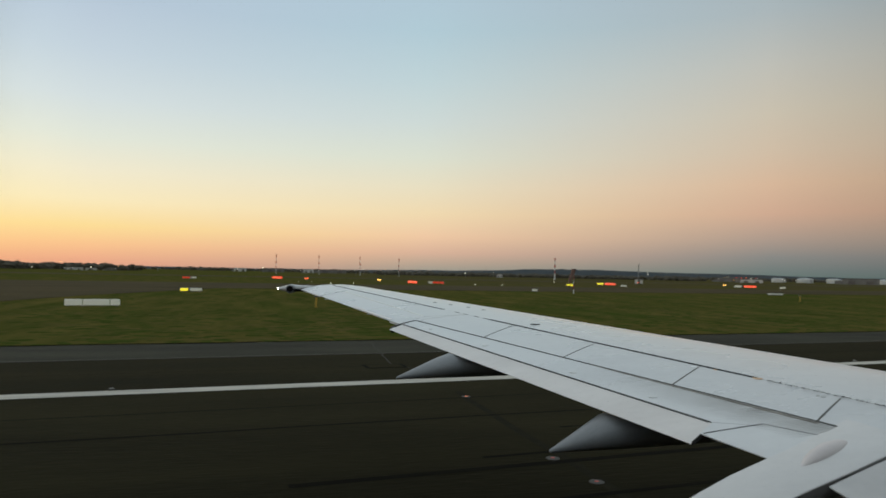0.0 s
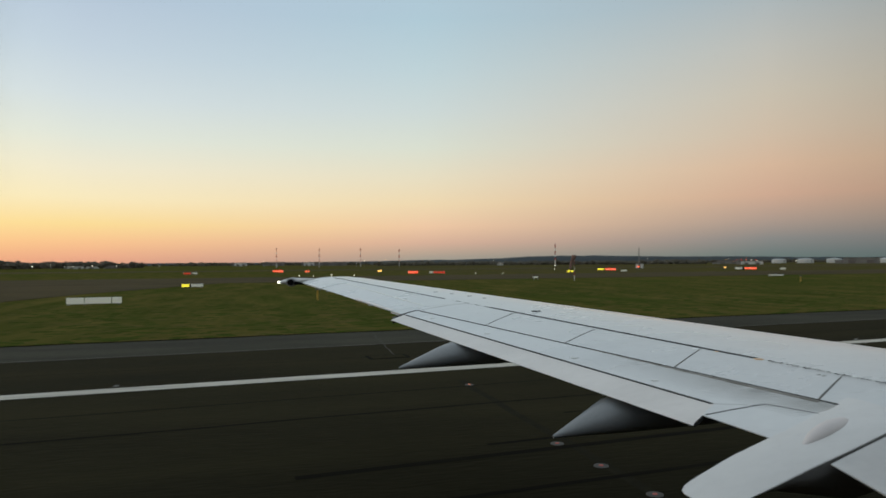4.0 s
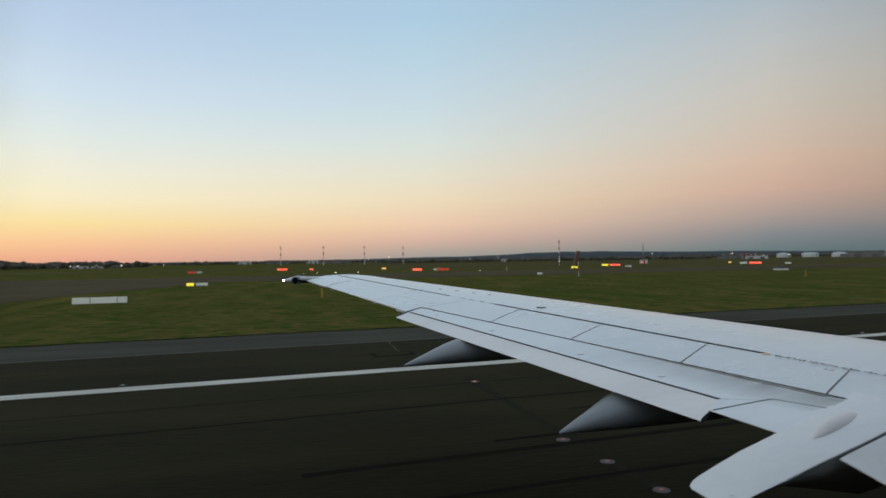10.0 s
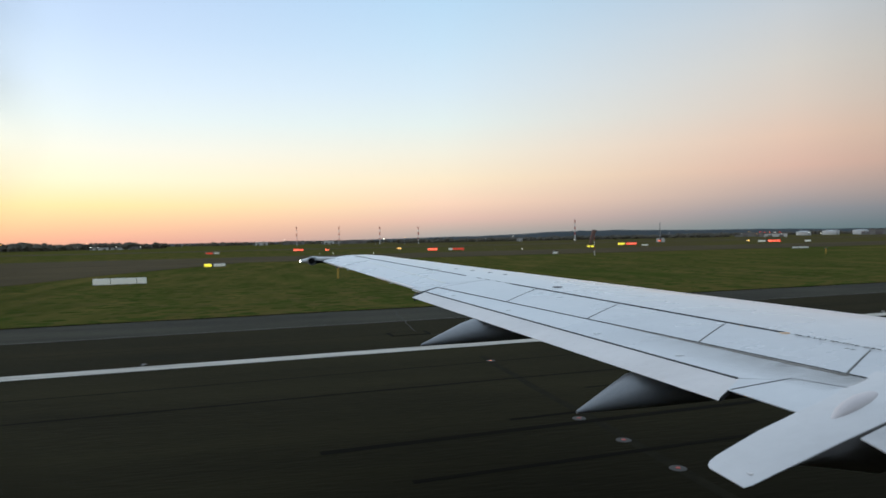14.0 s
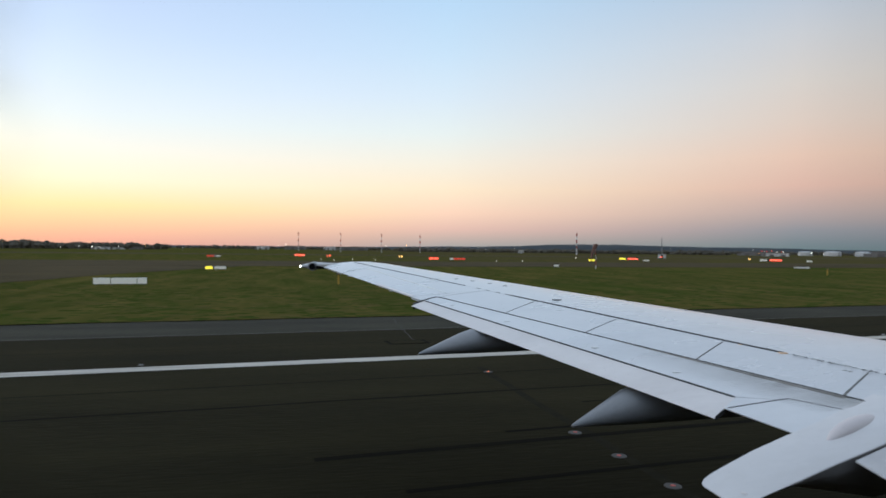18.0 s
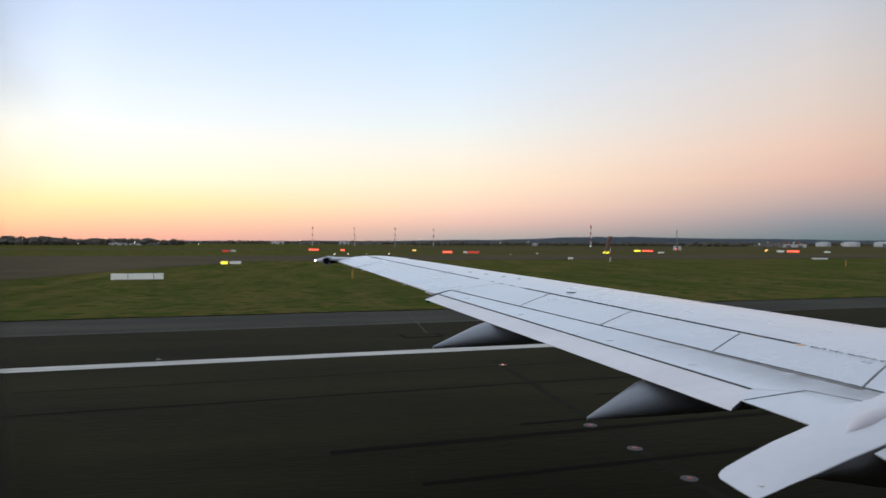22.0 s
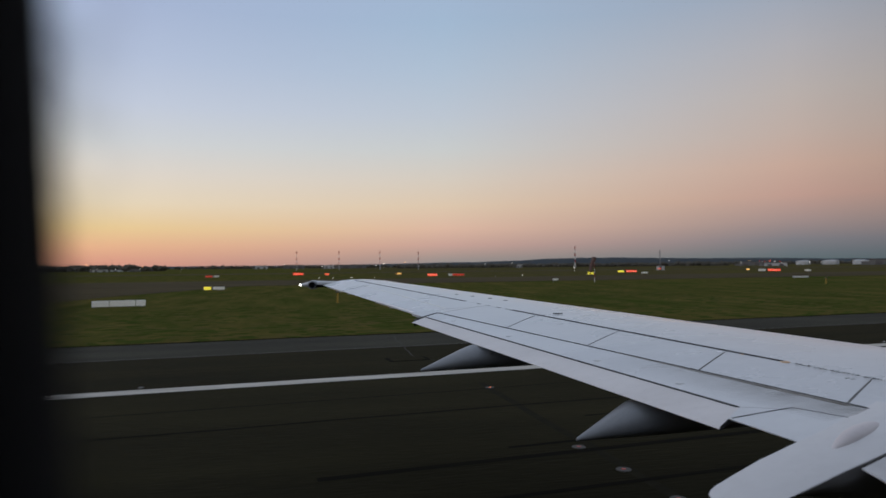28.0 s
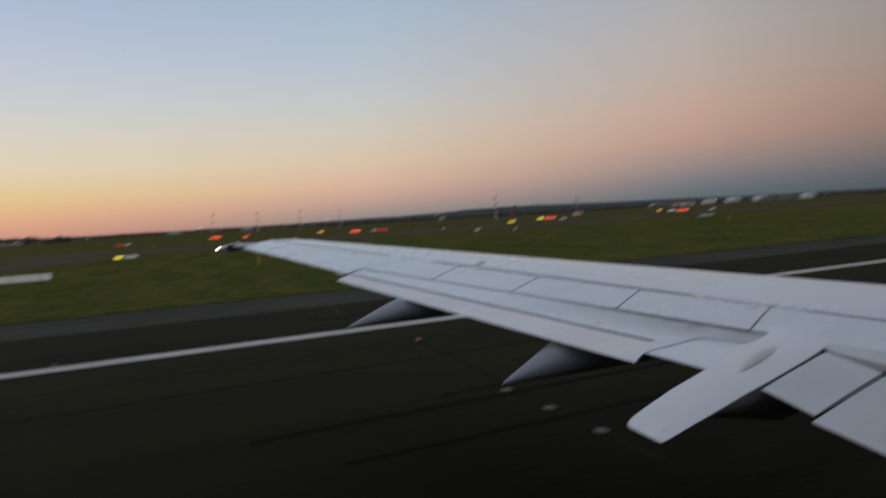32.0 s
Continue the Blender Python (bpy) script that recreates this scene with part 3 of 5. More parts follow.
# torsion box: closed inner body, dark in the joints
def loft(stations):
    """A closed body through stations, each a list of points."""
    bm = bmesh.new()
    rows = [[bm.verts.new(p) for p in st] for st in stations]
    n = len(rows[0])
    for p, q in zip(rows, rows[1:]):
        for k in range(n):
            bm.faces.new((p[k], p[(k + 1) % n], q[(k + 1) % n], q[k]))
    bm.faces.new(rows[0])
    bm.faces.new(rows[-1][::-1])
    return bm


def box_station(y):
    if y < 3.45:
        back = 3.3
    elif y < 8.72:
        back = line_spoiler(y) - 0.12
    else:
        back = x_back(y) + 0.30
    c = x_edge(y) + 0.2 * (x_ref(y) - x_te(y)) / 2.6 - back
    pts = []
    for s in (0.0, 0.25, 0.5, 0.75, 0.92):
        x = back + c * s
        pts.append((x, y, top(x, y) - 0.04))
    x_mid = back + c * 0.99
    pts.append((x_mid, y, top(x_mid, y) - 0.09))
    for s, t in ((0.9, 0.12), (0.6, 0.155), (0.3, 0.11), (0.0, 0.035)):
        x = back + c * s
        pts.append((x, y, top(back + c * 0.6, y) - 0.04 - c * t if s > 0 else top(x, y) - 0.04 - c * t))
    return pts


part("torsion_box", loft([box_station(y) for y in (-0.1, 1.5, 3.44, 3.46, 5, 7, 8.71, 8.73, 10, 11.5, 12.5, 13.0)]), M["gap"], wing)


# forward skin with the rounded leading edge
def nose_station(y):
    k = (x_ref(y) - x_te(y)) / 2.6
    a, e = line_walk(y) if y < 13.0 else 1.12, x_edge(y)
    if a > e - 0.1:
        a = e - 0.1
    pts = []
    for j in range(15):
        x = a + (e + 0.26 * k - a) * j / 14
        pts.append((x, y, top(x, y)))
    x, z = pts[-1][0], pts[-1][2]
    r = 0.10 * k
    slope = -0.24
    for j in range(1, 8):
        w = j / 8 * math.pi
        pts.append((x + r * math.sin(w) * 0.9, y, z + r * (math.cos(w) - 1) + slope * 0.0))
    pts.append((x - 0.05, y, z - 2 * r))
    pts.append((a, y, top(a, y) - 0.30 * k))
    return pts


ys = [-0.1, 1.5, 3, 4.5, 6, 7.5, 9, 10.2, 11.2, 12.0, 12.3, 12.55, 12.75, 12.9, 13.03, 13.1, 13.14]
part("forward_skin", loft([nose_station(y) for y in ys]), M["wing"], wing, "smooth white-grey upper skin with a rounded leading edge", smooth=True)

# spoilers and fixed panels between the walkway line and the flap
joints = [(8.80, 8.72), (7.80, 7.33), (6.518, 6.11), (5.305, 4.90), (4.147, 3.79)]
for (yf0, yb0), (yf1, yb1) in zip(joints, joints[1:]):
    plate("spoiler_panel", [(line_spoiler(yb0), yb0), (line_spoiler(yb1), yb1), (line_walk(yf1), yf1), (line_walk(yf0), yf0)], M["wing"], inset=0.005)
plate("inboard_skin_panel", [(line_spoiler(3.79), 3.79), (5.0, 0.25), (5.68, 0.25), (line_walk(4.147), 4.147)], M["wing"], inset=0.004)

# outer wing behind the walkway line
plate("outer_skin_panel", [(line_hinge(8.88), 8.88), (line_hinge(12.0), 12.0), (line_walk(12.3), 12.3), (line_walk(8.80), 8.80)], M["wing"], inset=0.004, nu=14)
plate("wing_root_corner_panel", [(line_spoiler(8.72), 8.725), (line_hinge(8.88), 8.876), (line_walk(8.80) - 0.004, 8.800), (line_walk(8.80) - 0.03, 8.797)], M["wing"], inset=0.0, nu=4, nv=6)
plate("aileron_root_panel", [(1.665, 8.66), (x_back(8.95), 8.95), (line_hinge(8.88), 8.88), (line_spoiler(8.72), 8.72)], M["wing"], inset=0.004, nu=4)
plate("aileron", [(x_back(8.95), 8.95), (x_back(11.78), 11.78), (line_hinge(12.0), 12.0), (line_hinge(8.88), 8.88)], M["wing"], "thin white aileron", inset=0.005, nu=14, taper=True)
plate("aileron_tab", [(x_back(8.97) + 0.006, 9.0), (x_back(10.3) + 0.006, 10.3), (x_back(10.3) + 0.07, 10.3), (x_back(8.97) + 0.07, 9.0)], M["flap"], thick=0.02, lift=0.004, nu=8, nv=2)

bm_tip = []
for y in (11.80, 12.0, 12.3, 12.6, 12.82, 12.95, 13.05, 13.12):
    a = x_back(y) if y > 11.9 else x_back(y)
    b = line_walk(y) if y < 13.0 else 1.12
    row = [(a + (b - a) * j / 6, y, top(a + (b - a) * j / 6, y)) for j in range(7)]
    row += [(b, y, top(b, y) - 0.09), (a, y, top(a, y) - 0.02)]
    bm_tip.append(row)
part("wing_tip", loft(bm_tip), M["wing"], wing, "rounded white wing tip", smooth=True)

# outboard flap: fore and aft segments, and the sealed slot between
plate("flap_fore_segment", [(line_slot(8.60), 8.60), (line_slot(4.06), 4.06), (line_spoiler(3.5), 3.5), (line_spoiler(8.72), 8.72)], M["wing"], inset=0.009, ends=0.0, nu=18, thick=0.05)
plate("flap_aft_segment", [(line_flap(8.48), 8.48), (line_flap(3.84), 3.84), (line_slot(4.03), 4.03), (line_slot(8.60), 8.60)], M["flap"],
      "pale drooped trailing flap", inset=0.010, nu=18, thick=0.022, drop=0.012, taper=True)
plate("flap_end_rib", [(1.53, 8.50), (1.55, 8.62), (1.905, 8.80), (1.89, 8.72)], M["gap"], thick=0.06, lift=-0.012, inset=0.0, nu=2, nv=4)
plate("trailing_panel", [(2.88, 3.94), (3.02, 3.38), (line_spoiler(3.5) - 0.006, 3.5), (line_slot(4.06), 4.06)], M["wing"], nu=6, thick=0.04, inset=0.0, taper=True)
plate("slot_root_panel", [(line_flap(3.84) + 0.02, 3.86), (2.88, 3.94), (line_slot(4.06), 4.062), (line_slot(4.03) - 0.004, 4.035)], M["gap"], nu=2, nv=2, thick=0.03, inset=0.0, lift=-0.003)


def seam(name, pts, width, mat, label="", lift=0.002, steps=10, z_off=0.0):
    """A thin dark joint line over the skin along points of the plan."""
    st = []
    for (xa, ya_), (xb, yb_) in zip(pts, pts[1:]):
        d_ = Vector((xb - xa, yb_ - ya_)).normalized()
        nx, ny = -d_.y * width / 2, d_.x * width / 2
        for k in range(steps + 1):
            f = k / steps
            x, y = xa + (xb - xa) * f, ya_ + (yb_ - ya_) * f
            z = top(x, y) + z_off
            st.append([(x + nx, y + ny, z + lift), (x - nx, y - ny, z + lift), (x - nx, y - ny, z - 0.012), (x + nx, y + ny, z - 0.012)])
    return part(name, loft(st), mat, wing, label)


seam("slot_seal", [(line_slot(8.56), 8.56), (line_slot(4.075), 4.075)], 0.036, M["gap"], "dark slot between the flap segments", steps=24)
seam("spoiler_seal", [(line_spoiler(8.70), 8.70), (line_spoiler(5.6), 5.6)], 0.028, M["gap"], "dark gap behind the spoilers", steps=24)
seam("spoiler_seal", [(line_spoiler(5.6), 5.6), (line_spoiler(3.62), 3.62)], 0.034, M["gap"], "dark gap behind the spoilers", steps=16)
for (yf, yb) in joints[1:]:
    seam("spoiler_joint", [(line_spoiler(yb) + 0.012, yb), (line_walk(yf) - 0.06, yf - 0.04)], 0.012, M["bay"], steps=6)
seam("panel_joint", [(2.90, 3.93), (3.35, 3.89)], 0.012, M["gap"], steps=6)
seam("panel_joint", [(3.35, 3.89), (3.56, 3.52)], 0.006, M["bay"], steps=6)
seam("aileron_hinge_line", [(line_hinge(11.95), 11.95), (line_hinge(8.95), 8.95)], 0.030, M["board"], "pale hinge line of the aileron", steps=16)
seam("aileron_end_joint", [(x_back(11.80) + 0.03, 11.80), (line_hinge(12.0), 12.0)], 0.010, M["bay"], steps=4)
seam("spoiler_end_joint", [(line_spoiler(8.71), 8.71), (line_walk(8.80), 8.80)], 0.022, M["wing"], steps=6)
seam("flap_arc", [(1.60, 8.575), (1.70, 8.635), (1.80, 8.69), (1.90, 8.73)], 0.048, M["gap"], "dark gap at the end of the flap", steps=4)
strip_rows = []
for k in range(15):
    y = 5.75 - 2.0 * k / 14
    x, w = line_spoiler(y) - 0.017, 0.004 + 0.034 * min(1.0, k / 10)
    strip_rows.append([(x - w, y, top(x - w, y) + 0.002), (x, y, top(x, y) + 0.003), (x, y, top(x, y) - 0.02), (x - w, y, top(x - w, y) - 0.02)])
part("rub_strip", loft(strip_rows), M["rub"], wing, "brown-grey worn rubbing strip")


# flap track fairings
def canoe(name, tip, lift_rate):
    tx, ty, tz = tip
    rows = []
    for d in (0.0, 0.04, 0.10, 0.2, 0.32, 0.45, 0.6, 0.85, 1.2, 1.6, 2.1):
        low = tz - 0.012 + 0.015 * d
        high = min(tz + 0.012 + lift_rate * d, top(max(tx + d, line_flap(ty)), ty) - 0.014 - 0.034 * min(1.0, max(0.0, (tx + d - line_flap(ty)) / 0.25)))
        high = max(high, low + 0.02)
        w = min(0.012 + 0.34 * d, 0.19)
        rows.append(((tx + d, ty, (low + high) / 2), w, (high - low) / 2, "x"))
    return part(name, tube(bmesh.new(), rows, 24), M["fairing"], wing, "grey pointed flap track fairing", smooth=True)


canoe("flap_track_fairing", (1.32, 6.95, 2.467), 0.44)
canoe("flap_track_fairing", (2.104, 4.70, 2.247), 0.56)

# the gate fairing between the flaps, with a blister on it
outer = [(3.90, 3.74), (3.50, 3.60), (3.01, 3.45), (2.66, 3.364), (2.42, 3.290), (2.29, 3.248), (2.235, 3.222), (2.203, 3.193), (2.193, 3.160)]
inner = [(3.96, 3.30), (3.62, 3.19), (3.26, 3.105), (2.94, 3.045), (2.66, 2.99), (2.46, 2.955), (2.34, 2.934), (2.268, 2.922), (2.224, 2.924)]
rows, keel = [], []
for n_st, ((xo, yo), (xi, yi)) in enumerate(zip(outer, inner)):
    st = []
    for j in range(7):
        v = j / 6
        x, y = xo + (xi - xo) * v, yo + (yi - yo) * v
        st.append((x, y, top(x, y) + 0.012 * (1 - (2 * v - 1) ** 4) * (1.0 if n_st < 5 else (0.6, 0.3, 0.1, 0.0)[n_st - 5])))
    d = 0.47 * max(0.0, min(1.0, (xo - 2.27) / 1.2))
    b = 0.25 + 0.75 * min(1.0, (len(outer) - 1 - n_st) / 3)
    xm, ym = (xo + xi) / 2, (yo + yi) / 2
    th = 1.0 if n_st < 5 else 0.3
    st += [(xi, yi - 0.003 * th, top(xi, yi) - 0.006 * th), (xm, ym, top(xm, ym) + 0.006 - 0.036 * th), (xo, yo, top(xo, yo) - 0.012 * th)]
    rows.append(st)
    xi2, yi2, xo2, yo2 = xi + (xm - xi) * 0.05, yi + (ym - yi) * 0.05, xo + (xm - xo) * 0.12, yo + (ym - yo) * 0.12
    keel.append([(xi2, yi2, top(xi2, yi2) - 0.008 * b), (xi2 + 0.01 * b, yi2 + 0.012 * b, top(xi2, yi2) - 0.012 * b - d * 0.35), (xi2 + 0.02 * b, yi2 + 0.05 * b, top(xi2, yi2) - 0.014 * b - d * 0.75),
                 (xm, ym, top(xm, ym) - 0.016 * b - d), (xo2, yo2 - 0.03 * b, top(xo2, yo2) - 0.014 * b - d * 0.6), (xo2, yo2, top(xo2, yo2) - 0.008 * b)])
gate = part("gate_fairing", loft(rows), M["gate"], wing, "rounded white fairing between the flaps", smooth=True)
part("keel", loft(keel), M["keel"], gate, "rounded underside of the fairing, shade put into its grey", smooth=True)
bm = tube(bmesh.new(), [((-0.02, 0, 0.0), 0.006, 0.004, "x"), ((0.03, 0, 0.006), 0.024, 0.018, "x"), ((0.10, 0, 0.012), 0.042, 0.036, "x"), ((0.20, 0, 0.018), 0.056, 0.052, "x"),
                        ((0.34, 0, 0.018), 0.066, 0.060, "x"), ((0.50, 0, 0.008), 0.072, 0.056, "x"), ((0.66, 0, -0.010), 0.070, 0.044, "x"), ((0.82, 0, -0.032), 0.06, 0.024, "x")], 22)
bl = part("blister", bm, M["blister"], gate, "pale teardrop blister", smooth=True)
bl.matrix_local = pose(3.09, 3.265, top(3.09, 3.265) + 0.002, 0, -4, 21)
bolt = part("tie_down", tube(bmesh.new(), [((0, 0, 0), 0.020, 0.020, "z"), ((0, 0, 0.004), 0.016, 0.016, "z")], 12), M["flap"], gate)
bolt.matrix_local = pose(2.33, 3.01, top(2.33, 3.01) + 0.002)

# inboard flap, its panels in the dimmed paint
plate("inboard_flap", [(3.06, 3.045), (3.03, 2.65), (3.74, 2.79), (3.77, 3.205)], M["inboard"], "pale inboard flap, dimmed in its paint", nu=5, thick=0.05, lift=-0.01, taper=True, inset=0.003)
plate("inboard_flap", [(2.98, 2.63), (3.00, 0.3), (4.28, 0.3), (3.74, 2.77)], M["inboard"], "pale inboard flap, dimmed in its paint", nu=8, thick=0.05, lift=-0.02, taper=True, inset=0.004)
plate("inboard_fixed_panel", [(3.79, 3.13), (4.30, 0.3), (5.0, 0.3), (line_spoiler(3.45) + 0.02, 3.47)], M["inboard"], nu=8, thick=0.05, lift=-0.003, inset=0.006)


def strip_on_wing(name, fn, y0, y1, width, mat, label="", lift=0.002, n=24, parent=None):
    st = []
    for k in range(n + 1):
        y = y0 + (y1 - y0) * k / n
        x = fn(y)
        st.append([(x - width / 2, y, top(x - width / 2, y) + lift), (x + width / 2, y, top(x + width / 2, y) + lift),
                   (x + width / 2, y, top(x, y) - 0.012), (x - width / 2, y, top(x, y) - 0.012)])
    return part(name, loft(st), mat, parent or wing, label)


strip_on_wing("walkway_line", line_walk, 12.95, 9.32, 0.032, M["gap"], "black painted walkway line")
strip_on_wing("walkway_line", line_walk, 3.86, 1.2, 0.030, M["gap"], "black painted walkway line")
strip_on_wing("walkway_line", line_walk, 8.30, 4.80, 0.048, M["gap"], "black painted walkway line")
for y in (9.05, 8.85, 8.62, 8.42):
    strip_on_wing("walkway_dash", line_walk, y, y - 0.1, 0.016, M["bay"], n=2)

# grime washed aft from the spoiler gap near the root
gm = bpy.data.materials.new("brown_grime")
gm.use_nodes = True
gt = gm.node_tree
gt.nodes.clear()
ggeo = gt.nodes.new("ShaderNodeNewGeometry")
gsep = gt.nodes.new("ShaderNodeSeparateXYZ")
wire(gt, ggeo.outputs["Position"], gsep.inputs[0])
behind = maths(gt, "SUBTRACT", maths(gt, "SUBTRACT", 1.90 + 0.364 * 8.74, maths(gt, "MULTIPLY", gsep.outputs[1], 0.364)), gsep.outputs[0])
fade = maths(gt, "SUBTRACT", 1.0, maths(gt, "DIVIDE", behind, 0.46), clamp=True)
inward = maths(gt, "DIVIDE", maths(gt, "SUBTRACT", 5.7, gsep.outputs[1]), 1.5, clamp=True)
gmap = gt.nodes.new("ShaderNodeMapping")
gmap.inputs["Scale"].default_value = (2.2, 9.0, 1.0)
wire(gt, ggeo.outputs["Position"], gmap.inputs[0])
gnoise = gt.nodes.new("ShaderNodeTexNoise")
gnoise.inputs["Scale"].default_value, gnoise.inputs["Detail"].default_value = 1.0, 5.0
wire(gt, gmap.outputs[0], gnoise.inputs["Vector"])
cover = maths(gt, "MULTIPLY", maths(gt, "MULTIPLY", fade, inward), maths(gt, "MULTIPLY", gnoise.outputs["Fac"], 0.62), clamp=True)
gclear = gt.nodes.new("ShaderNodeBsdfTransparent")
gdirt = gt.nodes.new("ShaderNodeBsdfDiffuse")
gdirt.inputs[0].default_value = (0.20, 0.175, 0.145, 1)
gmix = gt.nodes.new("ShaderNodeMixShader")
wire(gt, cover, gmix.inputs[0])
wire(gt, gclear.outputs[0], gmix.inputs[1])
wire(gt, gdirt.outputs[0], gmix.inputs[2])
wire(gt, gmix.outputs[0], gt.nodes.new("ShaderNodeOutputMaterial").inputs[0])
bm = bmesh.new()
grid = []
for i in range(15):
    y = 5.7 - 2.1 * i / 14
    deep = min(0.46, line_spoiler(y) - 0.03 - (line_slot(y) + 0.03)) if y > 4.08 else 0.40
    grid.append([bm.verts.new((line_spoiler(y) - 0.03 - deep * k / 5, y, top(line_spoiler(y) - 0.03 - deep * k / 5, y) + 0.003)) for k in range(6)])
for p, q in zip(grid, grid[1:]):
    for k in range(5):
        bm.faces.new((p[k], q[k], q[k + 1], p[k + 1]))
part("grime_stain", bm, gm, wing, "brown grime behind the spoiler gap")

# lettering along the walkway, to be read from the front
font = bpy.data.curves.new("lettering", "FONT")
font.body, font.size, font.extrude = "do not walk outside this area", 0.065, 0.001
font.space_character, font.offset = 1.14, -0.0015
font.align_x = "RIGHT"
font.materials.append(M["gap"])
letters = new("lettering", font)
letters.parent = wing
ya = 4.70
spanwise = Vector((line_walk(4.75) - line_walk(3.75), 1.0, top(line_walk(4.75), 4.75) - top(line_walk(3.75), 3.75))).normalized()
aft = Vector((-1, -0.355, 0)).normalized()
up_ = spanwise.cross(aft).normalized()
aft = up_.cross(spanwise)
rot = Matrix((spanwise, aft, up_)).transposed().to_4x4()
letters.matrix_local = Matrix.Translation((line_walk(ya), ya, top(line_walk(ya), ya) + 0.006)) @ rot @ Matrix.Diagonal((1.0, 1.5, 1.0, 1.0))
tagged(letters, "small black lettering on the skin")


def stud(name, x, y, r, mat, label="", h=0.012, stretch=1.0, n=12):
    bm = tube(bmesh.new(), [((x, y, top(x, y) - 0.012), r, r * stretch, "z"), ((x, y, top(x, y) + h), r * 0.8, r * stretch * 0.8, "z")], n)
    return part(name, bm, mat, wing, label)


stud("walkway_end_mark", line_walk(4.77) - 0.01, 4.79, 0.046, M["orange"], "rubbed orange mark at the end of the walkway line", h=0.003, stretch=1.2, n=9)
stud("fuel_cap", 3.25, 7.78, 0.075, M["bay"], "round metal fuel filler cap", h=0.004, n=18)
for x, y in ((2.50, 10.05), (2.68, 9.75), (2.86, 9.42), (3.00, 9.12)):
    stud("access_cover", x, y, 0.04, M["cover"], "small oval access cover", h=0.004, stretch=0.8)
for k in range(12):
    y = 8.3 - k * 0.36
    x = x_edge(y) - 0.03
    stud("slat_track_cover", x, y, 0.008, M["cover"], h=0.004)
for y in (4.19, 4.228):
    strip_on_wing("small_marking", lambda v: line_walk(v) - 0.13, y, y - 0.014, 0.03, M["rub"], n=1)
stud("walkway_scuff", line_walk(5.14) - 0.03, 5.14, 0.016, M["orange"], h=0.003, stretch=1.4, n=8)
for y in (8.1, 6.95, 5.6, 4.7):
    stud("flap_hinge_cover", line_slot(y) + 0.13, y, 0.05, M["wing"], h=0.0015, stretch=0.7, n=16)
for y in (9.6, 11.4):
    bm = tube(bmesh.new(), [((x_back(y) + 0.02, y, top(x_back(y), y) - 0.006), 0.008, 0.008, "x"), ((x_back(y) - 0.045, y, top(x_back(y), y) - 0.012), 0.004, 0.004, "x")], 6)
    part("static_wick", bm, M["wing"], wing)

# tip pod with the tail-facing lamp
pod = part("tip_pod", tube(bmesh.new(), [((0.335, 12.84, 3.243), 0.078, 0.074, "y"), ((0.345, 12.90, 3.245), 0.092, 0.086, "y"), ((0.38, 13.0, 3.25), 0.10, 0.085, "y"),
                                         ((0.50, 13.12, 3.26), 0.06, 0.05, "y")], 18), M["fairing"], wing, "grey tip pod", smooth=True)
part("pod_lens", tube(bmesh.new(), [((0.335, 12.826, 3.242), 0.056, 0.054, "y"), ((0.336, 12.85, 3.243), 0.064, 0.060, "y")], 18), M["black"], pod, "black round lens")
part("lamp_arm", tube(bmesh.new(), [((0.13, 12.93, 3.245), 0.028, 0.024, "x"), ((0.24, 12.95, 3.25), 0.06, 0.050, "x"), ((0.36, 12.98, 3.255), 0.09, 0.075, "x"), ((0.62, 13.0, 3.27), 0.06, 0.045, "x"),
                                       ((0.95, 13.02, 3.29), 0.02, 0.015, "x")], 14), M["wing"], pod, smooth=True)
part("tip_lamp", tube(bmesh.new(), [((0.100, 12.92, 3.244), 0.005, 0.005, "x"), ((0.108, 12.92, 3.244), 0.019, 0.018, "x"), ((0.135, 12.93, 3.245), 0.022, 0.020, "x")], 12), M["nav_light"], pod, "white glowing tip lamp")


# solid black wedge put where the notch beside the pod lies in shade
part("tip_gap", tube(bmesh.new(), [((0.40, 12.86, 3.225), 0.035, 0.034, "x"), ((0.50, 12.86, 3.222), 0.04, 0.026, "x"), ((0.68, 12.84, 3.20), 0.02, 0.008, "x")], 10), M["black"], pod, "black wedge painting the shaded notch between the pod and the wing tip")

# ---- airfield signs, masts and lights ----
def lit_sign(x, y, panels, turn=0.0, h=0.75, foot=0.35, group="lit airfield signs", label="low lit airfield sign on short legs"):
    t = thing("taxiway_sign", label, "sign", (x, y, 0), turn, group)
    w, h = sum(p[0] for p in panels), h * 0.74
    px_ = -w / 2
    part("frame", boxed((-w / 2 - 0.04, -0.1, foot - 0.04), (w / 2 + 0.04, 0.12, foot + h + 0.04), 0.02), M["post"], t)
    for width, mat, bars in panels:
        p = part("panel", boxed((px_ + 0.02, -0.13, foot), (px_ + width - 0.02, -0.09, foot + h)), M[mat], t)
        n = max(1, int(width / 0.5))
        for k in range(n if bars else 0):
            cx = px_ + width * (k + 0.5) / n
            part("legend_bar", boxed((cx - 0.15, -0.145, foot + h * 0.25), (cx + 0.15, -0.12, foot + h * 0.75)), M[bars], p)
        px_ += width
    for k in (-0.4, 0.4):
        part("leg", pole(0.035, 0.03, 0.0, foot, 8, x=w * k), M["post"], t)
    return t


# blank board; a slight emission is added to brighten its panels
board = thing("white_sign_board", "long blank pale sign board on legs in the grass, brightened by an added glow", "sign", (-15.7, 65.8, 0), 8)
for x0, x1 in ((-2.24, -0.84), (-0.78, 1.37), (1.43, 2.24)):
    part("panel", boxed((x0, -0.06, 0.10), (x1, 0.06, 0.66), 0.015), M["lit_pale"], board)
